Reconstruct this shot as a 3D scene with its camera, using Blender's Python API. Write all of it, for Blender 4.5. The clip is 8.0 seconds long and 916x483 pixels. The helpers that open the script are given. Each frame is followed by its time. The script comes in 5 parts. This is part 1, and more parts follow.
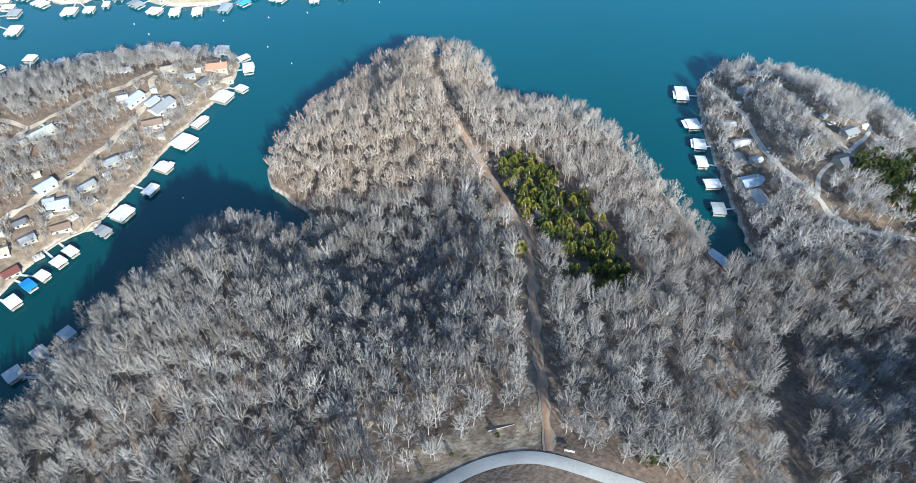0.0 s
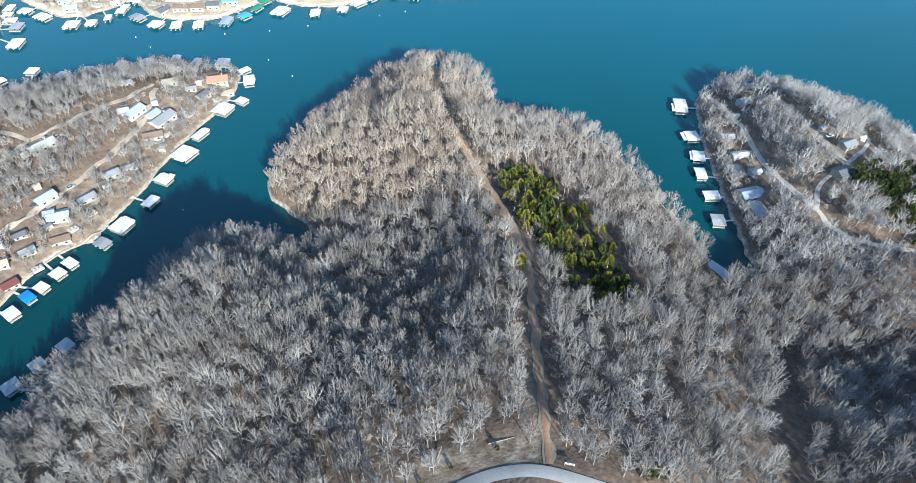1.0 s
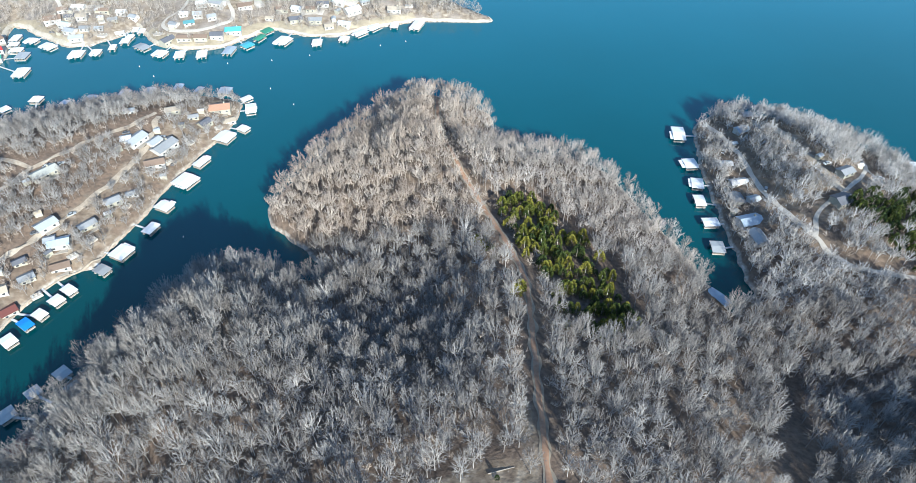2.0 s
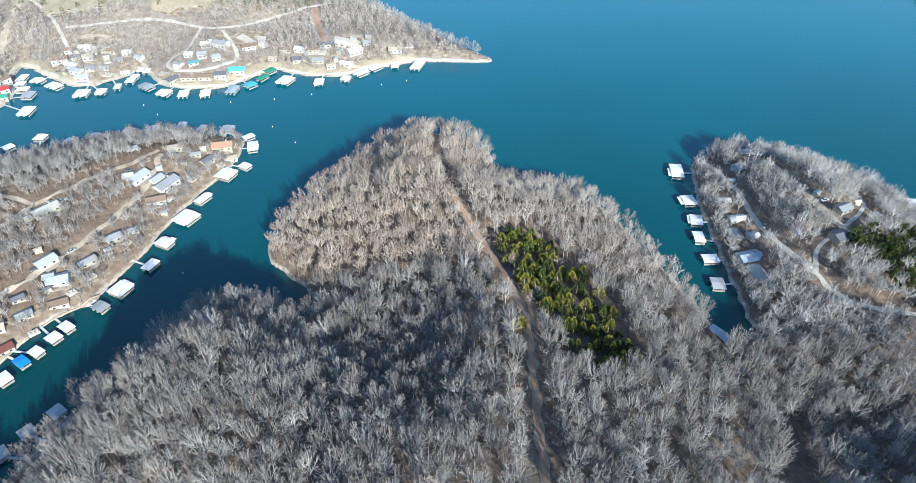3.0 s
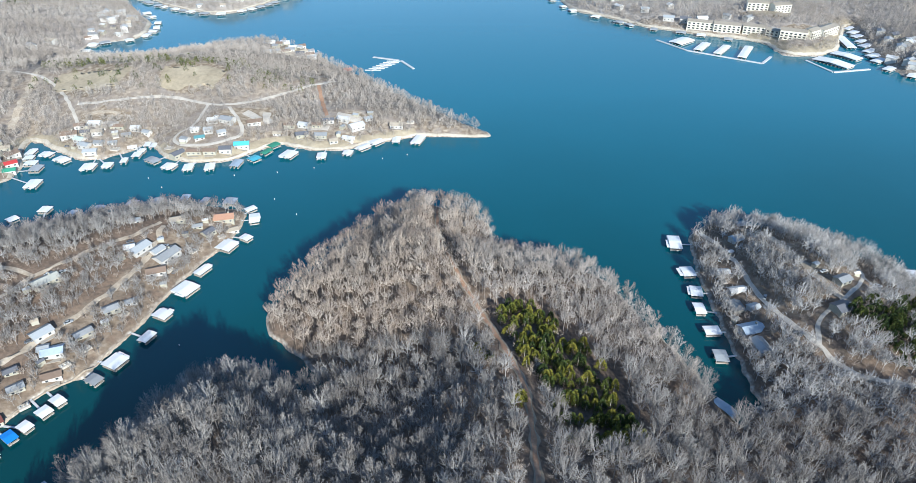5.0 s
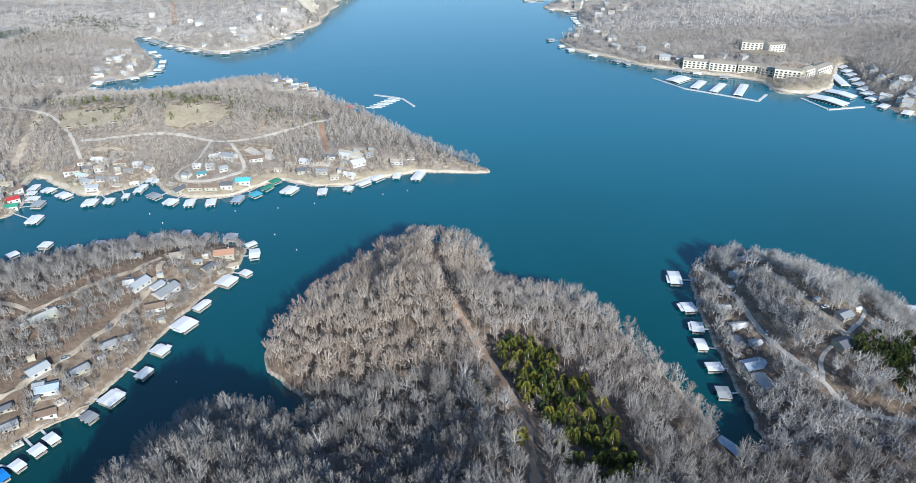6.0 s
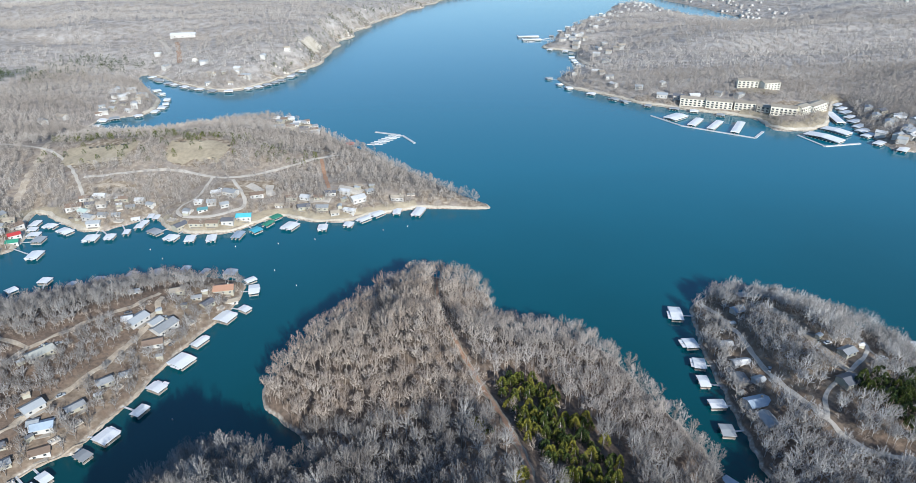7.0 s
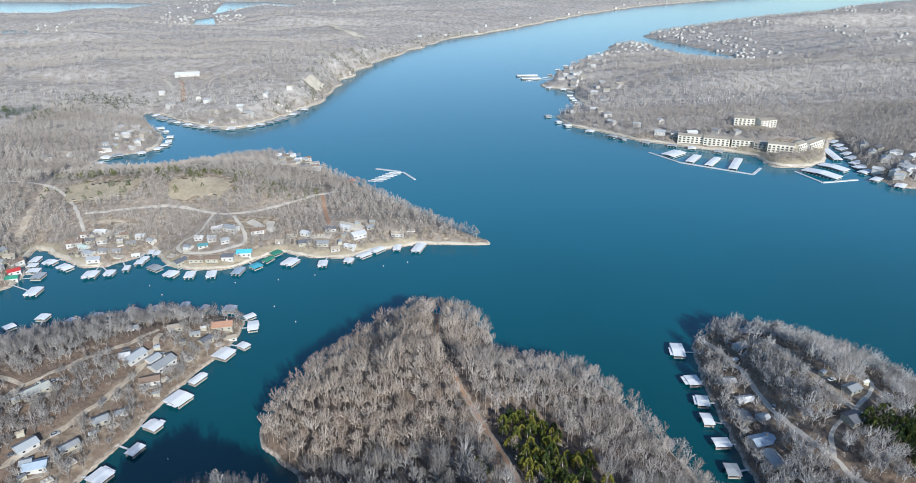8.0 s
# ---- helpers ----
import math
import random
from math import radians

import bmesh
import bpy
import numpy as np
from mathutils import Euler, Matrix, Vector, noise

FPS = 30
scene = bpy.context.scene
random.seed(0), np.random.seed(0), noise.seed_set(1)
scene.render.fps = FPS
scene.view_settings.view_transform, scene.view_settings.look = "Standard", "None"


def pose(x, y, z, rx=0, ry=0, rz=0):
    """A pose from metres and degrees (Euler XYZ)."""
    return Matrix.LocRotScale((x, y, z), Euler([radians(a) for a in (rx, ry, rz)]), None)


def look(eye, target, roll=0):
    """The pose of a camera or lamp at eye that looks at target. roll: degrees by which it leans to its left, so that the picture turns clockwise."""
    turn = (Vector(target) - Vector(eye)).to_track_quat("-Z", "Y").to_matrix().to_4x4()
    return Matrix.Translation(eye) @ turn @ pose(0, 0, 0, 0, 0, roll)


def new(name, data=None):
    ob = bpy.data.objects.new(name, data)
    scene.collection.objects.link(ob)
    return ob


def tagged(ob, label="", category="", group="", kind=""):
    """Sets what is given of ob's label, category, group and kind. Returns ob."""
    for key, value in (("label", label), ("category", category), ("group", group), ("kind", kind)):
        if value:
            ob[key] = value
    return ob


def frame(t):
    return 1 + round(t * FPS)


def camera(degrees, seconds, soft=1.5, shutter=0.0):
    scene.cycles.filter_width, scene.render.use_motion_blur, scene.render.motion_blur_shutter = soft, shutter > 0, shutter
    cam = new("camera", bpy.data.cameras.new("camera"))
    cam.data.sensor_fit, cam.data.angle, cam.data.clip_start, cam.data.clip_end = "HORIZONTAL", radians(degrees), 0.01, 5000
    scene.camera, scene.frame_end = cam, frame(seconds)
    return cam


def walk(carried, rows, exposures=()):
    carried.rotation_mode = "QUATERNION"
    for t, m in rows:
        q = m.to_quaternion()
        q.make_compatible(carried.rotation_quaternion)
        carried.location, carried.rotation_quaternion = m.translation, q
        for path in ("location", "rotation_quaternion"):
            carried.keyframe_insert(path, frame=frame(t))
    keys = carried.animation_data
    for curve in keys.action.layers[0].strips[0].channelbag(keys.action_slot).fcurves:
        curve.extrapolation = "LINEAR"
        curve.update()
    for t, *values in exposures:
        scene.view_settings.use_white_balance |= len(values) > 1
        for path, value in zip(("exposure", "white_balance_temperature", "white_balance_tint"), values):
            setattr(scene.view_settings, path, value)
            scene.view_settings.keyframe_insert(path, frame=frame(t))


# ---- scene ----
cam = camera(70.65, 8.0, soft=0.72)
# seconds, x, y, z, pitch, yaw, roll: a hovering camera that tilts up
ROWS = [
    (0.0, 0.00, 0.00, 240.0, -46.53, 0.0, 0.0),
    (0.5, 0.04, 0.00, 240.0, -46.09, -0.01, 0.0),
    (1.0, 0.08, -0.03, 240.0, -45.48, -0.02, 0.0),
    (1.5, 0.14, -0.07, 240.05, -44.47, -0.02, 0.0),
    (3.0, 0.30, -0.18, 240.1, -39.86, -0.03, 0.0),
    (3.5, 0.36, -0.24, 240.1, -38.27, -0.04, 0.0),
    (4.0, 0.42, -0.30, 240.1, -36.68, -0.04, 0.0),
    (4.5, 0.47, -0.37, 240.05, -35.09, -0.04, 0.0),
    (6.0, 0.60, -0.58, 239.95, -30.36, -0.04, 0.0),
    (6.5, 0.62, -0.63, 239.9, -28.77, -0.04, 0.01),
    (7.0, 0.62, -0.67, 239.87, -27.19, -0.04, 0.01),
    (7.5, 0.60, -0.72, 239.84, -25.58, -0.04, 0.02),
    (8.0, 0.55, -0.76, 239.81, -24.00, -0.05, 0.04),
]
walk(cam, [(t, pose(x, y, z, 90 + p, r, w)) for t, x, y, z, p, w, r in ROWS], [(0.0, 1.16, 6170, 4), (4.0, 0.98, 6150, 5), (8.0, 0.46, 6170, 8)])

# ------------------------------------------------------------------ light
SUN_ELEV, SUN_AZ = 23.8, 156.0  # degrees above the horizon; clockwise from +y
sun_dir = Vector((math.sin(radians(SUN_AZ)) * math.cos(radians(SUN_ELEV)),
                  math.cos(radians(SUN_AZ)) * math.cos(radians(SUN_ELEV)), math.sin(radians(SUN_ELEV))))
world = bpy.data.worlds.new("sky")
scene.world = world
world.use_nodes = True
wn = world.node_tree
sky = wn.nodes.new("ShaderNodeTexSky")
sky.sky_type = "NISHITA"
sky.sun_disc = False
sky.sun_elevation = radians(SUN_ELEV)
sky.sun_rotation = radians(SUN_AZ)
sky.air_density, sky.dust_density, sky.ozone_density = 1.0, 0.1, 3.5
wn.links.new(sky.outputs[0], wn.nodes["Background"].inputs[0])
wn.nodes["Background"].inputs[1].default_value = 0.128
sun = new("sun", bpy.data.lights.new("sun", "SUN"))
sun.data.energy, sun.data.angle, sun.data.color = 5.0, radians(0.55), (1.0, 0.96, 0.90)
sun.matrix_world = look(sun_dir * 900, (0, 0, 0))


# ------------------------------------------------------------------ materials
def ramp_material(name, stops, scale, rough=0.9, scale2=None, metal=0.0, bump=0.0, attribute=None, spec=0.3, object_random=0.0, detail=6.0):
    """Noise at two scales through a colour ramp, on the object's or the world's coordinates."""
    m = bpy.data.materials.new(name)
    m.use_nodes = True
    n, l = m.node_tree.nodes, m.node_tree.links
    b = n["Principled BSDF"]
    b.inputs["Roughness"].default_value, b.inputs["Metallic"].default_value = rough, metal
    b.inputs["Specular IOR Level"].default_value = spec
    geo = n.new("ShaderNodeNewGeometry")
    fine, coarse = n.new("ShaderNodeTexNoise"), n.new("ShaderNodeTexNoise")
    fine.inputs["Scale"].default_value, fine.inputs["Detail"].default_value = scale, detail
    coarse.inputs["Scale"].default_value, coarse.inputs["Detail"].default_value = scale2 or scale / 9, 3
    for t in (fine, coarse):
        l.new(geo.outputs["Position"], t.inputs["Vector"])
    mix = n.new("ShaderNodeMath")
    mix.operation = "MULTIPLY_ADD"
    l.new(coarse.outputs[0], mix.inputs[0])
    mix.inputs[1].default_value = 0.6
    half = n.new("ShaderNodeMath")
    half.operation = "MULTIPLY"
    half.inputs[1].default_value = 0.4
    l.new(fine.outputs[0], half.inputs[0])
    l.new(half.outputs[0], mix.inputs[2])
    last = mix.outputs[0]
    if attribute:
        at = n.new("ShaderNodeAttribute")
        at.attribute_name = attribute
        add = n.new("ShaderNodeMath")
        add.operation = "MULTIPLY_ADD"
        l.new(at.outputs["Fac"], add.inputs[0])
        add.inputs[1].default_value = 0.7
        sub = n.new("ShaderNodeMath")
        sub.operation = "MULTIPLY_ADD"
        l.new(last, sub.inputs[0])
        sub.inputs[1].default_value, sub.inputs[2].default_value = 0.6, -0.15
        l.new(sub.outputs[0], add.inputs[2])
        last = add.outputs[0]
    if object_random:
        info = n.new("ShaderNodeObjectInfo")
        add = n.new("ShaderNodeMath")
        add.operation = "MULTIPLY_ADD"
        l.new(info.outputs["Random"], add.inputs[0])
        add.inputs[1].default_value = object_random
        sub = n.new("ShaderNodeMath")
        sub.operation = "SUBTRACT"
        l.new(last, sub.inputs[0])
        sub.inputs[1].default_value = object_random / 2
        l.new(sub.outputs[0], add.inputs[2])
        last = add.outputs[0]
    r = n.new("ShaderNodeValToRGB")
    els = r.color_ramp.elements
    while len(els) < len(stops):
        els.new(0.5)
    for e, (p, c) in zip(els, stops):
        e.position, e.color = p, (*c, 1)
    l.new(last, r.inputs[0])
    l.new(r.outputs[0], b.inputs["Base Color"])
    if bump:
        bm_ = n.new("ShaderNodeBump")
        bm_.inputs["Strength"].default_value, bm_.inputs["Distance"].default_value = bump, 0.3
        l.new(fine.outputs[0], bm_.inputs["Height"])
        l.new(bm_.outputs[0], b.inputs["Normal"])
    return m


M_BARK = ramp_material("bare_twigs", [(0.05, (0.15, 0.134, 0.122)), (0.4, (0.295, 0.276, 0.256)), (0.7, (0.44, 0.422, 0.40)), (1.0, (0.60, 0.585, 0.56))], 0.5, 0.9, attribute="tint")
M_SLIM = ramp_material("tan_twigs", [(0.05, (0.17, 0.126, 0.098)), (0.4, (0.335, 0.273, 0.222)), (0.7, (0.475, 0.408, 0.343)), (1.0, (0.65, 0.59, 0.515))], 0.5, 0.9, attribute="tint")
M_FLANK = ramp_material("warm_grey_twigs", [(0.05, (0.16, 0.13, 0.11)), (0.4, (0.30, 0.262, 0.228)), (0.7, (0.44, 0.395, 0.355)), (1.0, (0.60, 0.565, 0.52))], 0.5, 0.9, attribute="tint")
# distant bark: the haze over far woods is painted in as paler twigs
M_FAR = ramp_material("far_twigs_hazed", [(0.05, (0.245, 0.21, 0.176)), (0.4, (0.395, 0.352, 0.308)), (0.7, (0.52, 0.48, 0.435)), (1.0, (0.66, 0.63, 0.59))], 0.5, 0.95, attribute="tint", spec=0.1)


def canopy_normal(m, lift):
    """Leans a material's normals upwards, as a bunch of round twigs is lit and not a flat blade."""
    n, l = m.node_tree.nodes, m.node_tree.links
    geo = n.new("ShaderNodeNewGeometry")
    add, unit = n.new("ShaderNodeVectorMath"), n.new("ShaderNodeVectorMath")
    add.operation, unit.operation = "ADD", "NORMALIZE"
    l.new(geo.outputs["Normal"], add.inputs[0])
    add.inputs[1].default_value = lift
    l.new(add.outputs[0], unit.inputs[0])
    l.new(unit.outputs[0], n["Principled BSDF"].inputs["Normal"])


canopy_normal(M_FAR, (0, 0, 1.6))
canopy_normal(M_SLIM, (0, 0, 1.1))
canopy_normal(M_BARK, (0, 0, 0.9))
canopy_normal(M_FLANK, (0, 0, 1.0))
M_TRUNK = ramp_material("trunk_bark", [(0.2, (0.22, 0.19, 0.16)), (0.6, (0.42, 0.39, 0.35)), (0.9, (0.62, 0.6, 0.56))], 1.5, 0.9, object_random=0.5)
M_CEDAR = ramp_material("cedar_needles", [(0.15, (0.018, 0.038, 0.013)), (0.4, (0.058, 0.08, 0.016)), (0.65, (0.14, 0.145, 0.022)), (1.0, (0.27, 0.225, 0.04))], 0.6, 0.85, attribute="tint")
M_WHITE = ramp_material("white_metal_roof", [(0.25, (0.60, 0.61, 0.61)), (0.7, (0.78, 0.78, 0.77))], 0.8, 0.45, spec=0.5)
M_GRAVEL = ramp_material("pale_gravel", [(0.3, (0.34, 0.30, 0.25)), (0.7, (0.52, 0.48, 0.42))], 0.8, 0.95, 0.08)
M_ASPHALT = ramp_material("worn_chip_seal", [(0.3, (0.29, 0.285, 0.27)), (0.7, (0.42, 0.415, 0.39))], 1.1, 1.0, 0.1, spec=0.1)
M_DIRT = ramp_material("brown_dirt", [(0.3, (0.225, 0.125, 0.078)), (0.55, (0.33, 0.205, 0.135)), (0.8, (0.45, 0.335, 0.245))], 0.7, 0.95, 0.06)
M_GRASS = ramp_material("dry_grass", [(0.3, (0.19, 0.155, 0.115)), (0.55, (0.27, 0.225, 0.17)), (0.8, (0.36, 0.31, 0.245))], 0.4, 0.95, 0.05)
M_TANLANE = ramp_material("tan_gravel", [(0.3, (0.21, 0.168, 0.125)), (0.5, (0.34, 0.285, 0.22)), (0.7, (0.47, 0.41, 0.33))], 0.8, 0.95, 0.12)

# ------------------------------------------------------------------ plan of the land
# shorelines on the plan, in metres; whatever lies inside one of them is land
CENTRAL = [(-1500, -2500), (-330, -200), (-235, 10), (-197, 104), (-180, 138), (-170, 169), (-155, 191), (-143, 206), (-128, 225), (-118, 233), (-98, 232),
           (-76, 226), (-61, 231), (-74, 241), (-86, 254), (-101, 266), (-109, 278), (-107, 290), (-98, 314), (-82, 347), (-63, 375),
           (-38, 402), (-20, 409), (-6, 404), (8, 398), (22, 384), (25, 363), (26, 347), (42, 340), (70, 334), (92, 318),
           (100, 296), (108, 275), (117, 254), (124, 235), (128, 217), (134, 203), (148, 219), (148, 255)]
EAST = [(149, 290), (150, 323), (154, 347), (157, 366), (164, 375),
        (181, 386), (197, 386), (214, 380), (233, 369), (252, 352), (265, 339), (275, 312), (330, 265), (420, 225), (900, 170), (6000, -200), (6000, -2500)]
LEFT = [(-6000, -2000), (-700, -300), (-300, 40), (-235, 140), (-217, 192), (-212, 212), (-204, 227), (-189, 238), (-185, 256), (-178, 273), (-175, 294), (-170, 313),
        (-163, 337), (-155, 356), (-150, 376), (-151, 397), (-160, 404), (-181, 408), (-201, 410), (-224, 406), (-249, 398),
        (-254, 391), (-277, 384), (-295, 373), (-420, 347), (-620, 365), (-6000, 350)]
MID = [(-6000, 420), (-620, 410), (-450, 425), (-356, 444), (-351, 450), (-352, 471), (-372, 504), (-375, 523), (-359, 516), (-337, 500), (-314, 485), (-295, 486), (-276, 504),
       (-270, 522), (-257, 504), (-242, 487), (-219, 480), (-195, 480), (-179, 490), (-170, 502), (-153, 516), (-138, 508),
       (-122, 503), (-97, 503), (-73, 517), (-33, 531), (9, 530), (32, 529), (28, 538), (-1, 566), (-36, 605), (-77, 656), (-114, 697),
       (-158, 752), (-170, 771), (-178, 785), (-202, 797), (-233, 801), (-284, 788), (-320, 758), (-344, 743), (-400, 738)]
NORTH = [(-455, 762), (-460, 812), (-434, 820), (-412, 831), (-407, 859), (-418, 899), (-430, 916), (-462, 956), (-518, 1053),
         (-506, 1071), (-485, 1049), (-443, 1005), (-395, 975), (-348, 953), (-321, 964), (-294, 997), (-277, 1037), (-268, 1084),
         (-253, 1089), (-242, 1126), (-238, 1247), (-229, 1409), (-200, 1587), (-130, 1790), (-57, 1990), (-23, 2077), (90, 2205),
         (247, 2447), (546, 2939), (922, 3414), (1381, 3807), (2300, 4500), (3500, 6500), (-6000, 6500)]
RIGHT = [(6000, 300), (900, 560), (600, 625), (514, 685), (493, 691), (489, 705), (487, 731), (502, 790), (528, 864), (529, 888), (499, 844), (458, 782), (430, 763),
         (395, 765), (382, 803), (360, 824), (302, 861), (251, 882), (219, 923), (175, 965), (152, 1038), (164, 1045),
         (202, 1099), (220, 1118), (216, 1188), (227, 1249), (179, 1272), (171, 1296), (200, 1389), (260, 1532), (310, 1623),
         (401, 1781), (435, 1903), (520, 1979), (551, 1872), (602, 1727), (680, 1618), (719, 1609)]
BEYOND = [(671, 1840), (633, 1980), (589, 2142), (647, 2221), (866, 2410), (1145, 2683), (1455, 2844), (1716, 3156), (2031, 3421),
          (2452, 3679), (4200, 4300), (6500, 4500)]
ARMS = [[(-1937, 2890), (-1660, 2836), (-1501, 3011), (-1379, 3279), (-1477, 3595), (-1845, 3726), (-2534, 3813), (-2900, 3200)],
        [(-926, 2341), (-842, 2304), (-916, 2591), (-1018, 2841), (-1052, 2735)],
        [(-1369, 2011), (-1317, 2040), (-1346, 2163), (-1479, 2337), (-1700, 2350), (-1600, 2050)],
        [(-1049, 2897), (-1008, 3078), (-974, 3434), (-680, 3147), (-749, 3477), (-1069, 3781), (-1277, 3779)]]
LANDS = [CENTRAL + EAST, LEFT, MID + NORTH, RIGHT + BEYOND]


def signed_distance(poly, x, y):
    """Metres to the outline, positive inside."""
    p = np.array(poly, float)
    q = np.roll(p, -1, 0)
    best, inside = np.full(x.shape, 1e12), np.zeros(x.shape, bool)
    for (ax, ay), (bx, by) in zip(p, q):
        dx, dy = bx - ax, by - ay
        t = np.clip(((x - ax) * dx + (y - ay) * dy) / (dx * dx + dy * dy), 0, 1)
        best = np.minimum(best, (x - ax - t * dx) ** 2 + (y - ay - t * dy) ** 2)
        if ay != by:
            inside ^= ((ay > y) != (by > y)) & (x < (bx - ax) * (y - ay) / (by - ay) + ax)
    return np.sqrt(best) * np.where(inside, 1, -1)


def line_distance(line, x, y):
    """Metres to a polyline."""
    best = np.full(np.shape(x), 1e12)
    for (ax, ay), (bx, by) in zip(line[:-1], line[1:]):
        dx, dy = bx - ax, by - ay
        t = np.clip(((x - ax) * dx + (y - ay) * dy) / (dx * dx + dy * dy), 0, 1)
        best = np.minimum(best, (x - ax - t * dx) ** 2 + (y - ay - t * dy) ** 2)
    return np.sqrt(best)


WAVES = [(random.uniform(0, 6.28), random.uniform(0, 6.28), random.uniform(0.7, 1.4)) for _ in range(8)]


def waves(x, y, size):
    """A cheap rolling field between about -1 and 1 with features of that many metres."""
    out = 0
    for i, (a, ph, k) in enumerate(WAVES):
        out = out + np.sin((x * math.cos(a) + y * math.sin(a)) * k * 6.28 / size + ph + i)
    return out / 4.0


def bell(x, y, cx, cy, rx, ry, turn=0):
    c, s = math.cos(radians(turn)), math.sin(radians(turn))
    u, v = ((x - cx) * c + (y - cy) * s) / rx, (-(x - cx) * s + (y - cy) * c) / ry
    return np.exp(-(u * u + v * v))


def shore(x, y):
    """Metres from the water's edge, positive on land."""
    d = np.max([signed_distance(p, x, y) for p in LANDS], axis=0)
    for arm in ARMS:
        d = np.minimum(d, -signed_distance(arm, x, y))
    far = np.clip((np.hypot(x, y) - 500) / 900, 0, 1)
    return d + 1.1 * waves(x, y, 17) + far * 9 * waves(x + 40, y, 110)


def smooth(v, a, b):
    v = np.clip((v - a) / (b - a), 0, 1)
    return v * v * (3 - 2 * v)


def height(x, y):
    """The ground's height over the water, in metres."""
    x, y = np.asarray(x, float), np.asarray(y, float)
    d = shore(x, y)
    land = np.maximum(d, 0)
    h = 1.3 * smooth(d, 0, 3) + 17 * (1 - np.exp(-land / 42))
    inland = smooth(d, 2, 62)
    plateau = np.exp(-(((x - 5) / np.where(x > 5, 100, 90)) ** 2 + ((y - 42) / 107) ** 2) ** 1.4)
    ridge = bell(x, y, -120, 163, 52, np.where((y - 163) * math.cos(0.628) > (x + 120) * math.sin(0.628), 28, 105), 36)
    h += inland * (33.5 * plateau + 31 * ridge * (1 - 0.45 * plateau) + 12 * bell(x, y, 24, 195, 24, 70) + 14 * bell(x, y, -8, 310, 50, 60)
                   + 8 * bell(x, y, 70, 150, 40, 70) - 13 * bell(x, y, 172, 156, 42, 50, 25) + 38 * bell(x, y, 228, 66, 75, 60)
                   + 12 * bell(x, y, 205, 300, 40, 55) + 8 * bell(x, y, -240, 320, 60, 60) + 2.0 * waves(x, y, 90))
    h += 9 * smooth(d, 0, 12) * bell(x, y, -122, 211, 52, 25)
    far = smooth(np.hypot(x, y), 500, 1200)
    h += far * smooth(d, 10, 320) * (19 + 9 * waves(x, y, 900) + 12 * waves(x, y, 330) + 5 * waves(x, y, 150))
    h += smooth(d, 5, 120) * bell(x, y, -290, 640, 140, 70) * 17
    h += smooth(d, 0, 45) * 26 * bell(x, y, -280, 1400, 140, 380)
    h += 0.35 * waves(x, y, 23) * smooth(d, 2, 12)
    h *= 1 - 0.72 * bell(x, y, 600, 1700, 230, 280)
    return np.where(d < 0, np.maximum(d * 0.35, -6.0), h)


def ground(x, y):
    return float(height(np.array([x]), np.array([y]))[0])

# ways and clearings on the plan
TRACK = [(-14, 392), (-12, 344), (-3, 299), (3, 281), (11, 264), (19, 241), (26, 217), (31, 197), (30.3, 174), (29.4, 147), (29, 124), (28.8, 104), (28.2, 89.2)]
SPUR = [(28.5, 181), (25, 193), (20, 203)]
ROAD = [(-42, 43.0), (-28, 61.0), (-15, 73.0), (-4, 80.0), (3, 84.5), (12, 88.0), (21, 89.0), (28, 88.0), (39, 84.7), (55, 80.0), (84, 73.0), (150, 53.0), (260, 18.0)]
CUT = [(134, 150), (129, 137), (120.5, 116), (110, 90), (96, 55)]
EAST_ROAD = [(164, 366), (170, 345), (171, 329), (173, 313), (172, 299), (174, 281), (178, 265), (182, 252), (185, 244), (187, 237), (191, 227), (202, 221), (221, 215), (270, 205), (340, 180)]
EAST_LOOP = [(185, 245), (188, 255), (190, 259), (195, 264), (202, 267), (209, 272), (222, 283), (234, 298), (240, 308), (242, 320), (240, 332), (234, 340)]
EAST_SIDE = [(235, 300), (235, 285), (237, 274), (242, 258), (250, 240)]
EAST_LANE = [(184, 366), (192, 359), (196, 343), (198, 327), (200, 310), (202, 295), (204, 281), (207, 272), (210, 264)]
LEFT_ROAD = [(-330, 245), (-262, 266), (-249, 278), (-244, 288), (-240, 294), (-235, 301), (-229, 308), (-224, 318), (-213, 334), (-202, 350), (-196, 366)]
LEFT_FORK = [(-330, 318), (-275, 305), (-258, 300), (-249, 298), (-240, 294)]
LEFT_LANE = [(-250, 200), (-241, 216), (-232, 232), (-221, 247), (-213, 260), (-208, 273), (-202, 287), (-198, 302), (-195, 312), (-192, 325), (-191, 340), (-194, 361)]
YARDS = [(-200, 240, 14, 45, -20), (-176, 345, 14, 45, -12), (-190, 300, 11, 40, -12), (-165, 380, 13, 16, 0), (-214, 215, 10, 30, -15),
         (-2, 91, 20, 7, 24), (13, 97, 14, 7, 0), (24, 110, 3.0, 22, 0), (-14, 392, 5, 6, 0), (234, 306, 8, 15, -30), (193, 352, 11, 9, 0), (-205, 268, 9, 20, -20)]

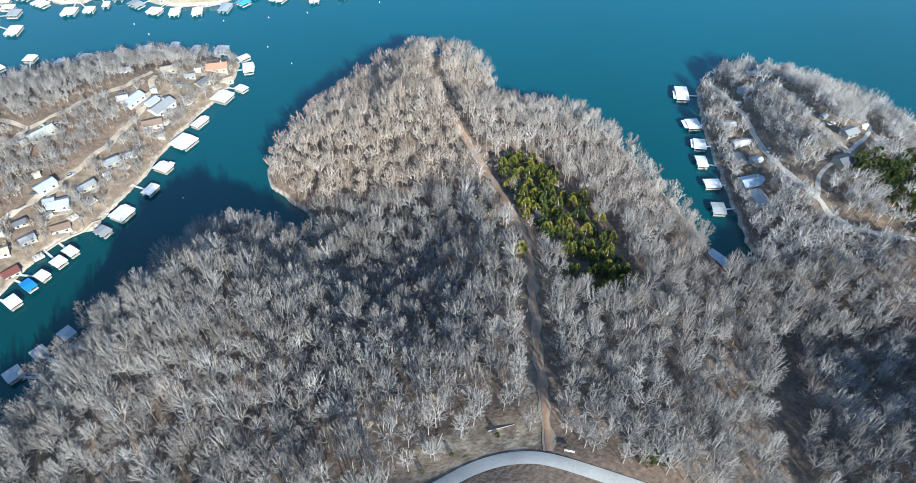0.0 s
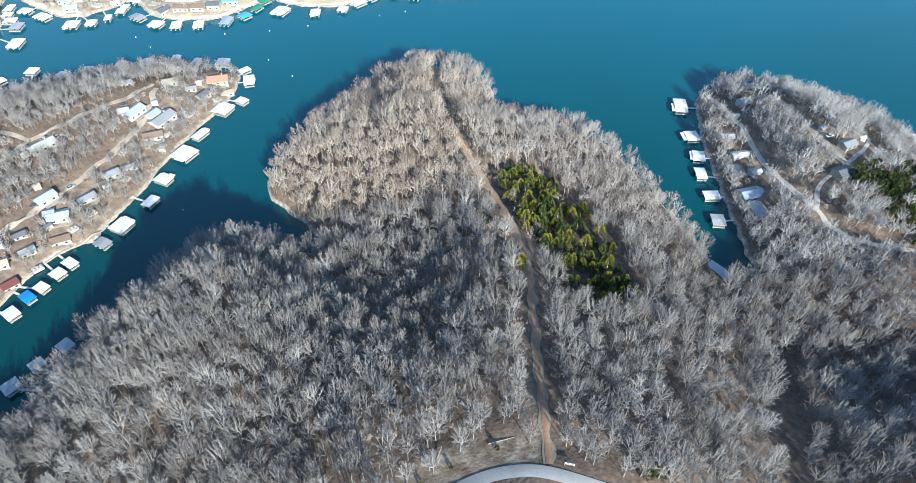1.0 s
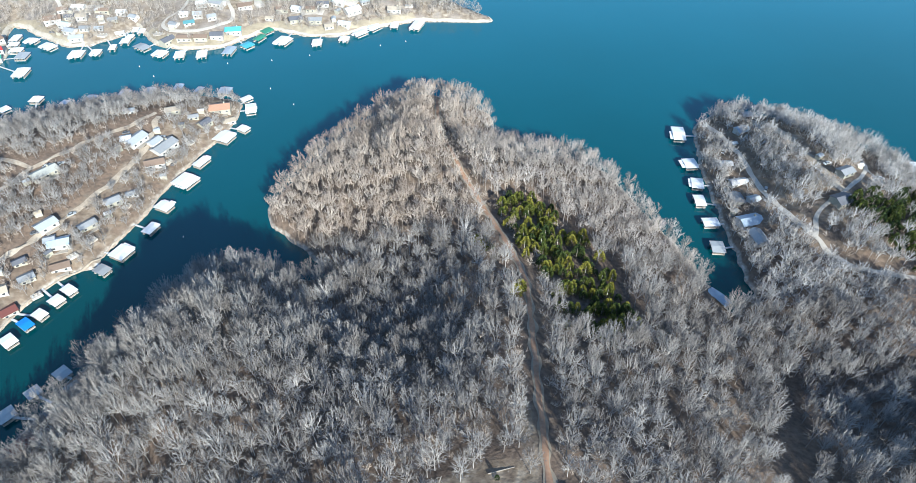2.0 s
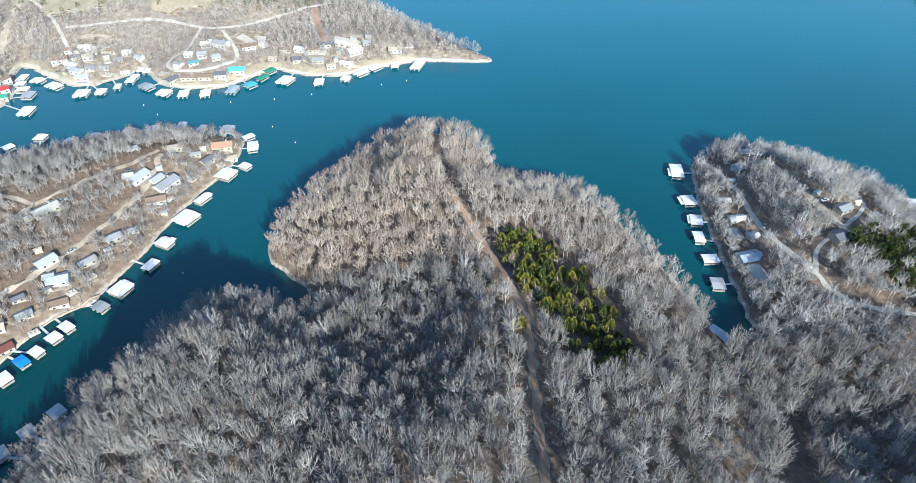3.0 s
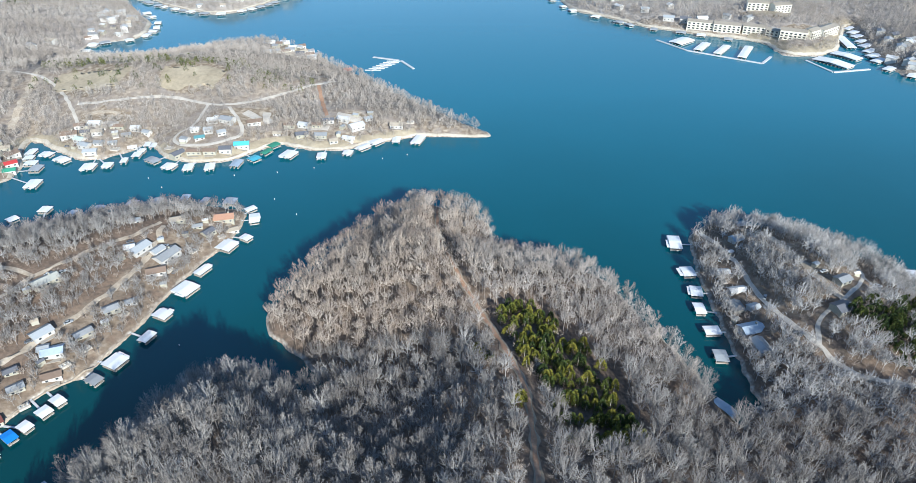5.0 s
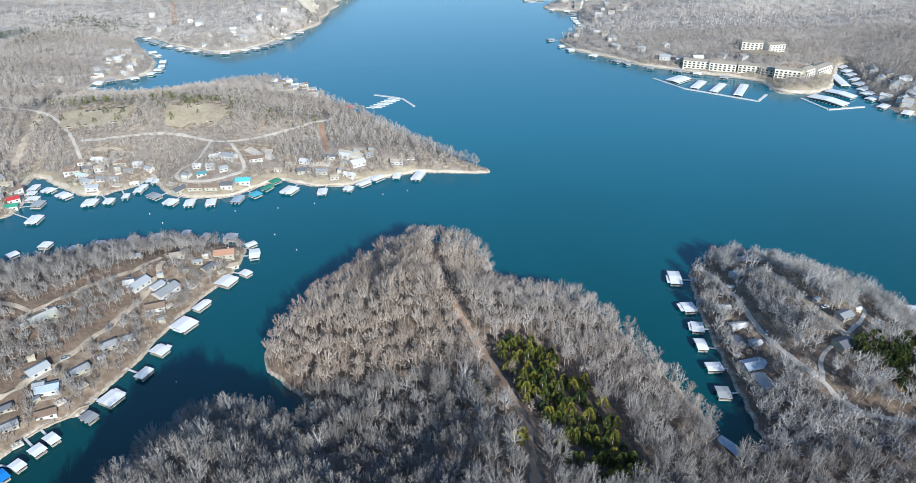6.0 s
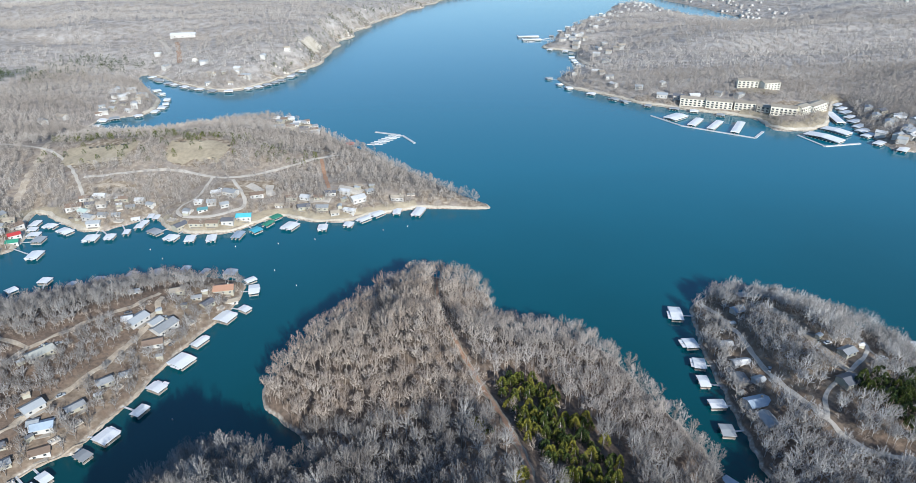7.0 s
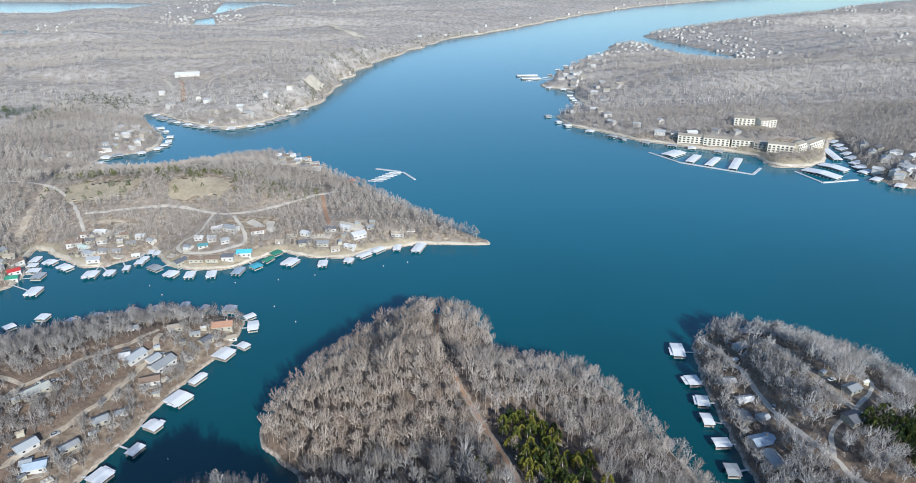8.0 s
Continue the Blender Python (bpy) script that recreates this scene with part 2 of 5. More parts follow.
# houses: x, y, length, width, eaves, turn, roof, wall
LEFT_HOUSES = [(-198, 333, 13, 8, 3.2, 66, "pale", "white"), (-203, 332, 6, 6, 2.6, 20, "white", "white"), (-182, 333, 15, 9, 4.0, 64, "grey", "white"), (-188, 335, 8, 6, 3.4, 64, "pale", "white"),
               (-183, 318, 11, 7, 3.0, 20, "brown", "white"), (-161, 382, 13, 9, 3.5, 12, "rust", "tan"), (-154, 373, 8, 5, 3.0, 30, "tan", "white"), (-166, 363, 8, 6, 3.0, 60, "slate", "tan"),
               (-187, 369, 9, 6, 3.0, 20, "tan", "tan"), (-174, 367, 6, 4, 2.6, 20, "grey", "tan"), (-211, 361, 6, 5, 2.6, 20, "pale", "white"), (-232, 291, 14, 7.5, 3.0, 52, "dull", "tan"),
               (-194, 281, 8, 6, 3.0, 40, "grey", "tan"), (-187, 290, 6, 4, 2.6, 30, "pale", "white")]
LEFT_COTTAGES = [(-200, 261, 9, 5, 3.0, 50, "grey", "tan"), (-218, 256, 10, 7, 3.0, 55, "pale", "white"), (-208, 246, 10, 7, 3.2, 20, "blue", "white"), (-213, 247, 5, 5, 2.8, 20, "pale", "white"),
                 (-204, 234, 9, 6, 3.0, 25, "brown", "white"), (-216, 224, 7, 5, 3.0, 40, "grey", "tan"), (-222, 232, 6, 4, 2.6, 40, "slate", "tan"),
                 (-224, 214, 7, 6, 2.6, 30, "tan", "white"), (-217, 205, 7, 6, 2.8, 45, "maroon", "tan"), (-160, 158, 9, 8, 3.0, 52, "grey", "tan"), (-164, 146, 8, 6, 3.0, 50, "slate", "tan"),
                 (-173, 132, 9, 6, 2.6, 50, "maroon", "tan")]
EAST_HOUSES = [(160, 252, 11, 7, 3.0, 100, "pale", "white"), (160, 266, 12, 8, 3.0, 15, "blue", "white"), (167, 282, 6, 5, 2.6, 20, "pale", "white"),
               (159, 285, 9, 7, 3.0, 95, "grey", "tan"), (164, 299, 10, 5, 2.6, 10, "white", "white"), (162, 318, 8, 5, 2.6, 5, "white", "white"),
               (193, 373, 7, 5, 2.6, 10, "white", "white"), (180, 347, 8, 6, 2.6, 20, "blue", "white"), (212, 284, 8, 6, 2.8, 25, "grey", "tan"),
               (203, 264, 9, 8, 3.0, 20, "slate", "tan"), (113, 271, 6, 5, 2.6, 40, "slate", "tan")]
MID_HOUSES = [(-336, 518, 16, 11, 5.0, 20, "brown", "white"), (-322, 508, 11, 8, 4.0, -20, "mint", "white"), (-306, 491, 13, 8, 4.0, 10, "pale", "white"),
              (-310, 525, 9, 7, 3.0, 10, "tan", "white"), (-303, 502, 9, 7, 3.0, 0, "grey", "white"), (-293, 505, 8, 6, 3.0, 10, "pale", "white"),
              (-287, 519, 9, 7, 3.0, 20, "grey", "tan"), (-278, 506, 8, 6, 3.0, 20, "white", "white"), (-233, 489, 14, 9, 5.0, 60, "slate", "tan"),
              (-218, 489, 15, 8, 4.0, 0, "brown", "tan"), (-205, 489, 13, 8, 4.0, 0, "brown", "tan")]
MID_COTTAGES = [(-193, 492, 12, 9, 5.5, 5, "slate", "white"), (-182, 501, 15, 10, 5.0, 8, "cyan", "white"), (-219, 507, 10, 7, 3.0, 20, "teal", "white"),
                (-202, 533, 15, 10, 5.0, -20, "grey", "white"), (-180, 535, 14, 9, 4.0, 20, "brown", "white"), (-158, 525, 8, 6, 3.0, 0, "tan", "white"),
                (-135, 521, 13, 9, 4.0, 15, "slate", "tan"), (-118, 518, 13, 8, 4.0, 0, "grey", "tan"), (-106, 511, 9, 7, 3.0, 10, "tan", "white"),
                (-89, 532, 16, 11, 5.0, 35, "white", "white"), (-80, 545, 9, 7, 3.0, 30, "pale", "white"), (-54, 539, 14, 8, 4.0, 0, "tan", "white")]
HEAD_HOUSES = [(-359, 468, 11, 8, 4.0, 40, "red", "white"), (-356, 460, 11, 8, 4.0, 20, "green", "white"), (-362, 445, 12, 8, 4.0, 10, "grey", "tan"),
               (-372, 457, 10, 8, 4.0, 30, "pale", "white"), (-123, 711, 11, 8, 4.0, 10, "red", "red"), (-165, 725, 12, 8, 4.0, 30, "pale", "white"),
               (-192, 742, 12, 9, 4.0, 10, "grey", "white"), (-188, 765, 11, 8, 4.0, -10, "pale", "white"), (-178, 745, 10, 8, 4.0, 40, "tan", "white"),
               (-205, 728, 12, 8, 4.0, 20, "pale", "white"), (-220, 770, 10, 8, 4.0, 0, "white", "white"),
               (-508, 1241, 44, 14, 5.0, 12, "white", "white")]
SHORE_HOUSES = [(-368, 484, 11, 8, 4.0, 60, "brown", "white"), (-383, 470, 10, 8, 4.0, 20, "pale", "white"), (-386, 446, 11, 8, 4.0, 0, "slate", "tan"),
                (-372, 436, 10, 7, 4.0, 15, "pale", "white"), (-396, 432, 11, 8, 4.0, 30, "white", "white"), (-388, 495, 10, 8, 4.0, 70, "grey", "tan")]
COVE_HOUSES = [(534, 824, 13, 9, 5.0, 60, "grey", "white"), (524, 789, 13, 9, 5.0, 60, "pale", "white"), (538, 804, 14, 10, 5.0, 30, "slate", "tan"),
               (520, 756, 13, 9, 5.0, 60, "pale", "white"), (541, 775, 18, 12, 5.0, 20, "grey", "tan"), (524, 728, 14, 9, 5.0, 50, "grey", "white"),
               (545, 748, 13, 9, 5.0, 30, "white", "white"), (506, 713, 13, 9, 5.0, 40, "pale", "white"), (528, 706, 14, 9, 5.0, 20, "white", "white"),
               (285, 891, 14, 10, 5.0, -20, "pale", "white"), (304, 880, 14, 9, 6.0, -15, "slate", "white")]
CONDOS = [(319, 863, 33, 13, 10, -20), (349, 849, 33, 13, 10, -20), (379, 838, 26, 13, 10, -20), (398, 822, 16, 12, 9, -40), (414, 804, 30, 13, 11, -25),
          (437, 806, 20, 12, 11, 35), (466, 828, 36, 13, 11, 38), (405, 902, 27, 13, 10, -15), (431, 892, 25, 13, 10, 15)]
MID_HOUSES, MID_COTTAGES, HEAD_HOUSES = ([(h[0], h[1], 0.8 * h[2], 0.82 * h[3], 0.85 * h[4], *h[5:]) if h[2] < 40 else h for h in t] for t in (MID_HOUSES, MID_COTTAGES, HEAD_HOUSES))

MID_ROAD = [(-600, 668), (-483, 649), (-424, 625), (-404, 618), (-375, 591), (-350, 557), (-338, 538)]
MID_LANE = [(-350, 567), (-319, 565), (-292, 579), (-266, 582), (-229, 566), (-209, 560), (-177, 583), (-132, 607), (-120, 628)]
MID_DRIVE = [(-229, 566), (-230, 546), (-231, 530), (-242, 520), (-244, 510), (-234, 500)]
MID_LOOP = [(-234, 500), (-222, 498), (-208, 498), (-195, 505), (-185, 517), (-189, 529), (-198, 545), (-209, 560)]
MID_RED = [(-134, 606), (-126, 575), (-116, 544)]
MID_CUT = [(-394, 530), (-405, 575), (-416, 622), (-440, 700)]

def village(seed, *clusters):
    """Small houses loosely strewn over some built-up places, none too near another."""
    r = random.Random(seed)
    out = []
    for cx, cy, rx, ry, count in clusters:
        for _ in range(count * 12):
            if count == 0:
                break
            x, y = cx + rx * r.uniform(-1, 1), cy + ry * r.uniform(-1, 1)
            old = MID_HOUSES + MID_COTTAGES + HEAD_HOUSES + SHORE_HOUSES + out
            ways_ = min(float(line_distance(q, np.array([x]), np.array([y]))[0]) for q in (MID_LANE, MID_DRIVE, MID_LOOP, MID_ROAD))
            if shore(np.array([x]), np.array([y]))[0] > 7 and ways_ > 6 and all(math.hypot(x - q[0], y - q[1]) > 10 for q in old):
                out.append((round(x, 1), round(y, 1), r.uniform(6.5, 10), r.uniform(5, 7), r.uniform(2.8, 4), r.uniform(-25, 40), r.choice(("pale", "white", "white", "grey", "tan", "brown", "slate")), r.choice(("white", "white", "tan"))))
                count -= 1
    return out


STREWN = village(77, (-188, 748, 26, 30, 15), (-388, 462, 20, 36, 9), (-305, 515, 34, 18, 11), (-208, 518, 24, 16, 5), (-125, 527, 32, 12, 6), (-445, 848, 26, 40, 9), (-330, 985, 50, 18, 6))
HOUSES = [(129, 213, 8.5), (124, 205, 7), (119, 197, 6), (-184, 143, 6), (-178, 153, 6), (-170, 163, 6)] + [(h[0], h[1], 0.45 * h[2]) for h in STREWN] + [(h[0], h[1], 0.55 * h[2] + 1.5) for t in (LEFT_HOUSES, LEFT_COTTAGES, EAST_HOUSES, MID_HOUSES, MID_COTTAGES, HEAD_HOUSES, SHORE_HOUSES, COVE_HOUSES, CONDOS) for h in t]
FIELDS = [(-352, 607, 37, 24, -10), (-254, 609, 34, 21, -5), (-144, 629, 14, 10, 0), (-318, 548, 24, 7, 0), (-172, 548, 9, 12, 0), (-750, 1140, 50, 70, 0), (-183, 548, 12, 10, 0), (-200, 545, 12, 12, 0), (-95, 545, 16, 10, 20), (-508, 1241, 40, 22, 10),
          (-258, 1215, 20, 55, 0), (-354, 1921, 90, 40, 0), (-595, 1176, 30, 20, 0), (-640, 1270, 60, 25, 0), (-188, 745, 26, 34, 10), (412, 884, 30, 16, -10), (436, 832, 36, 12, 20)]


# ------------------------------------------------------------------ mesh helpers
def mesh_arrays(name, verts, tris, tint=None):
    """A mesh from arrays of corners and triangles."""
    me = bpy.data.meshes.new(name)
    verts, tris = np.asarray(verts, np.float32), np.asarray(tris, np.int32)
    me.vertices.add(len(verts))
    me.vertices.foreach_set("co", verts.ravel())
    me.loops.add(tris.size)
    me.loops.foreach_set("vertex_index", tris.ravel())
    me.polygons.add(len(tris))
    me.polygons.foreach_set("loop_start", np.arange(0, tris.size, 3, dtype=np.int32))
    me.polygons.foreach_set("loop_total", np.full(len(tris), 3, np.int32))
    if tint is not None:
        me.attributes.new("tint", "FLOAT", "POINT").data.foreach_set("value", np.asarray(tint, np.float32))
    me.update(calc_edges=True)
    return me


def part(name, bm, material, parent, label=""):
    """Links a bmesh as one mesh object under a thing or a part."""
    me = bpy.data.meshes.new(name)
    bm.to_mesh(me)
    bm.free()
    me.materials.append(material)
    ob = new(name, me)
    ob.parent = parent
    return tagged(ob, label)


def thing(name, m, label, category, group="", kind=""):
    ob = new(name)
    ob.matrix_world = m
    return tagged(ob, label, category, group, kind)


def box(bm, x0, x1, y0, y1, z0, z1):
    bmesh.ops.create_cube(bm, size=1, matrix=Matrix.Translation(((x0 + x1) / 2, (y0 + y1) / 2, (z0 + z1) / 2)) @ Matrix.Diagonal((x1 - x0, y1 - y0, z1 - z0, 1)))
    return bm


def boxes(*all_boxes):
    bm = bmesh.new()
    for b in all_boxes:
        box(bm, *b)
    return bm


def settled(x, y):
    """How far a place belongs to the cleared strips along the built-up shores, 0 to 1."""
    x, y = np.asarray(x, float), np.asarray(y, float)
    d = shore(x, y)
    strip_ = 1 - smooth(d + 6 * waves(x, y, 40), 14, 30)
    on = ((y > 440) & (y < 560) & (x > -420) & (x < 40)) | ((x > 250) & (x < 560) & (y > 680) & (y < 905) & (d < 60)) | ((x > -240) & (x < -110) & (y > 690) & (y < 800))
    near = (0.55 + 0.45 * (x > -300) * (x < 120) * (waves(x, y, 130) > -0.1)) * (1 - smooth(d, 6, 26)) * (y > 900) + 0.9 * (1 - smooth(d, 2, 9)) * (x < -140) * (y > 190) * (y < 405)
    return np.where(d < 0, 0, np.maximum(on * strip_ * 0.95, near))


# ------------------------------------------------------------------ ground: one sheet to the horizon
front = np.radians(np.concatenate([np.linspace(-54, 54, 330), np.linspace(58, 302, 50)]))
radii = np.concatenate([[0.0, 15, 30], np.exp(np.linspace(math.log(45), math.log(6800), 400))])
RR, AA = np.meshgrid(radii, front, indexing="ij")
GX, GY = RR * np.sin(AA), RR * np.cos(AA)
GZ = height(GX.ravel(), GY.ravel()).reshape(GX.shape)
na = len(front)
i, j = np.meshgrid(np.arange(len(radii) - 1), np.arange(na), indexing="ij")
a, b = i * na + j, i * na + (j + 1) % na
c, d = (i + 1) * na + (j + 1) % na, (i + 1) * na + j
tris = np.concatenate([np.stack([a, b, c], -1).reshape(-1, 3), np.stack([a, c, d], -1).reshape(-1, 3)])[:, ::-1]
yard = np.zeros(GX.size)
for cx, cy, rx, ry, turn in YARDS:
    yard = np.maximum(yard, smooth(bell(GX.ravel(), GY.ravel(), cx, cy, rx, ry, turn), 0.25, 0.6))
for cx, cy, rx, ry, turn in FIELDS:
    yard = np.maximum(yard, (6.0 if cy < 1000 else 0.45) * smooth(bell(GX.ravel(), GY.ravel(), cx, cy, rx, ry, turn), 0.32, 0.5))
yard = np.maximum(yard, settled(GX.ravel(), GY.ravel()))
yard = np.maximum(yard, 0.8 * bell(GX.ravel(), GY.ravel(), 205, 305, 50, 60))
yard = np.maximum(yard, 0.4 * bell(GX.ravel(), GY.ravel(), -35, 320, 60, 70))
yard *= np.where((GX.ravel() < -140) & (GY.ravel() < 412), 0.62, 1.0)
yard = np.maximum(yard, 0.6 * smooth(GY.ravel(), 425, 445) * (1 - smooth(GY.ravel(), 690, 740)))
me = mesh_arrays("ground", np.stack([GX.ravel(), GY.ravel(), GZ.ravel()], -1), tris)
# ground fades to grey with y, painting distance haze into its colour
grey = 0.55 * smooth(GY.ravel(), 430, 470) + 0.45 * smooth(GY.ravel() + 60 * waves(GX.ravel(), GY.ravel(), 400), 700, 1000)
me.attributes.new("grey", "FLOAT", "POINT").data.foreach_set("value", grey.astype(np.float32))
me.attributes.new("yard", "FLOAT", "POINT").data.foreach_set("value", yard.astype(np.float32))
me.polygons.foreach_set("use_smooth", np.ones(len(me.polygons), bool))


def ground_material():
    m = bpy.data.materials.new("leaf_litter")
    m.use_nodes = True
    n, l = m.node_tree.nodes, m.node_tree.links
    b = n["Principled BSDF"]
    b.inputs["Roughness"].default_value = 0.95
    b.inputs["Specular IOR Level"].default_value = 0.15
    geo = n.new("ShaderNodeNewGeometry")

    def noise_tex(scale, detail=5):
        t = n.new("ShaderNodeTexNoise")
        t.inputs["Scale"].default_value, t.inputs["Detail"].default_value = scale, detail
        l.new(geo.outputs["Position"], t.inputs["Vector"])
        return t.outputs[0]

    def ramp(src, stops):
        r = n.new("ShaderNodeValToRGB")
        els = r.color_ramp.elements
        while len(els) < len(stops):
            els.new(0.5)
        for e, (p, c) in zip(els, stops):
            e.position, e.color = p, (*c, 1)
        l.new(src, r.inputs[0])
        return r.outputs[0]

    def blend(fac, c1, c2, kind="MIX"):
        x = n.new("ShaderNodeMix")
        x.data_type, x.blend_type = "RGBA", kind
        l.new(fac, x.inputs[0])
        l.new(c1, x.inputs[6])
        l.new(c2, x.inputs[7])
        return x.outputs[2]

    litter = blend(noise_tex(0.012, 4), ramp(noise_tex(0.35), [(0.3, (0.085, 0.065, 0.05)), (0.7, (0.25, 0.17, 0.118))]),
                   ramp(noise_tex(0.6), [(0.3, (0.085, 0.066, 0.053)), (0.7, (0.19, 0.148, 0.118))]))
    tan = ramp(noise_tex(0.25, 8), [(0.3, (0.135, 0.102, 0.073)), (0.5, (0.25, 0.20, 0.146)), (0.72, (0.44, 0.38, 0.30))])
    rock = ramp(noise_tex(0.5, 8), [(0.3, (0.19, 0.155, 0.122)), (0.5, (0.34, 0.295, 0.24)), (0.75, (0.57, 0.525, 0.455))])
    # pale grey for the distant ground, a stand-in for haze over it
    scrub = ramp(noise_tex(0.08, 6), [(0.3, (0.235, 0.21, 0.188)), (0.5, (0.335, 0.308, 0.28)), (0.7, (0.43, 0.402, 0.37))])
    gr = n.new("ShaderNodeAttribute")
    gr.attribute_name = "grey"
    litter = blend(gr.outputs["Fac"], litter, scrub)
    at = n.new("ShaderNodeAttribute")
    at.attribute_name = "yard"
    worn = n.new("ShaderNodeMapRange")
    worn.inputs["From Min"].default_value, worn.inputs["From Max"].default_value, worn.inputs["To Min"].default_value = 0.36, 0.56, 0.15
    l.new(noise_tex(0.11, 7), worn.inputs["Value"])
    patch = n.new("ShaderNodeMath")
    patch.operation = "MULTIPLY"
    l.new(at.outputs["Fac"], patch.inputs[0])
    l.new(worn.outputs[0], patch.inputs[1])
    col = blend(patch.outputs[0], litter, tan)
    sep = n.new("ShaderNodeSeparateXYZ")
    l.new(geo.outputs["Position"], sep.inputs[0])
    low = n.new("ShaderNodeMapRange")
    low.inputs["From Min"].default_value, low.inputs["From Max"].default_value = 1.6, 0.7
    l.new(sep.outputs[2], low.inputs["Value"])
    col = blend(low.outputs[0], col, rock)
    l.new(col, b.inputs["Base Color"])
    bp = n.new("ShaderNodeBump")
    bp.inputs["Strength"].default_value, bp.inputs["Distance"].default_value = 0.5, 0.6
    l.new(noise_tex(0.8, 8), bp.inputs["Height"])
    l.new(bp.outputs[0], b.inputs["Normal"])
    return m


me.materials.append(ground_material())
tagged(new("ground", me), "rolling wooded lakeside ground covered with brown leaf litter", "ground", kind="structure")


# ------------------------------------------------------------------ water
def water_material():
    m = bpy.data.materials.new("lake_water")
    m.use_nodes = True
    n, l = m.node_tree.nodes, m.node_tree.links
    b = n["Principled BSDF"]
    b.inputs["Roughness"].default_value = 0.13
    b.inputs["IOR"].default_value = 1.4
    b.inputs["Specular IOR Level"].default_value = 0.55
    geo = n.new("ShaderNodeNewGeometry")
    big = n.new("ShaderNodeTexNoise")
    big.inputs["Scale"].default_value, big.inputs["Detail"].default_value = 0.008, 4
    l.new(geo.outputs["Position"], big.inputs["Vector"])
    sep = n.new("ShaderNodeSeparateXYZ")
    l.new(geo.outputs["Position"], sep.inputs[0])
    # base colour pales and blues along y: far sky sheen and haze painted in
    haze_by_y = n.new("ShaderNodeMapRange")
    haze_by_y.inputs["From Min"].default_value, haze_by_y.inputs["From Max"].default_value = 190, 700
    haze_by_y.inputs["To Min"].default_value, haze_by_y.inputs["To Max"].default_value = -0.15, 1.0
    l.new(sep.outputs[1], haze_by_y.inputs["Value"])
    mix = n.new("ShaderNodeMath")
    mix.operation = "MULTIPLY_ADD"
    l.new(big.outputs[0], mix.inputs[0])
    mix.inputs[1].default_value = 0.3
    l.new(haze_by_y.outputs[0], mix.inputs[2])
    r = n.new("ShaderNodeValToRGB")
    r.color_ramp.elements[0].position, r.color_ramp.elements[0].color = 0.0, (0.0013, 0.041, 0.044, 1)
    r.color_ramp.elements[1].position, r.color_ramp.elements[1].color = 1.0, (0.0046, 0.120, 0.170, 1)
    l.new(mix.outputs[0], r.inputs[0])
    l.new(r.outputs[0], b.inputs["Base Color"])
    rip = n.new("ShaderNodeTexNoise")
    rip.inputs["Scale"].default_value, rip.inputs["Detail"].default_value = 0.5, 5
    l.new(geo.outputs["Position"], rip.inputs["Vector"])
    bp = n.new("ShaderNodeBump")
    bp.inputs["Strength"].default_value, bp.inputs["Distance"].default_value = 0.2, 0.15
    l.new(rip.outputs[0], bp.inputs["Height"])
    l.new(bp.outputs[0], b.inputs["Normal"])
    return m


bm = bmesh.new()
bmesh.ops.create_grid(bm, x_segments=12, y_segments=12, size=6800)
me = bpy.data.meshes.new("water")
bm.to_mesh(me)
bm.free()
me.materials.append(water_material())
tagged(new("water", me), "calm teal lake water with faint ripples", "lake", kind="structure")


# ------------------------------------------------------------------ roads and tracks laid on the ground
def resample(line, step):
    p = np.array(line, float)
    for _ in range(2):
        q = np.empty((2 * len(p) - 2, 2))
        q[0::2], q[1::2] = 0.75 * p[:-1] + 0.25 * p[1:], 0.25 * p[:-1] + 0.75 * p[1:]
        p = np.vstack([p[:1], q, p[-1:]])
    s = np.r_[0, np.cumsum(np.hypot(*np.diff(p, axis=0).T))]
    at = np.arange(0, s[-1], step)
    return np.stack([np.interp(at, s, p[:, k]) for k in (0, 1)], -1)


def mesh_height(x, y):
    """The height of the ground sheet itself, between its corners."""
    r, a = np.hypot(x, y), np.arctan2(x, y)
    fi, fj = np.interp(r, radii, np.arange(len(radii))), np.interp(a, front[:330], np.arange(330))
    i0, j0 = np.clip(fi.astype(int), 0, len(radii) - 2), np.clip(fj.astype(int), 0, 328)
    u, v = fi - i0, fj - j0
    return (GZ[i0, j0] * (1 - u) * (1 - v) + GZ[i0 + 1, j0] * u * (1 - v) + GZ[i0, j0 + 1] * (1 - u) * v + GZ[i0 + 1, j0 + 1] * u * v)


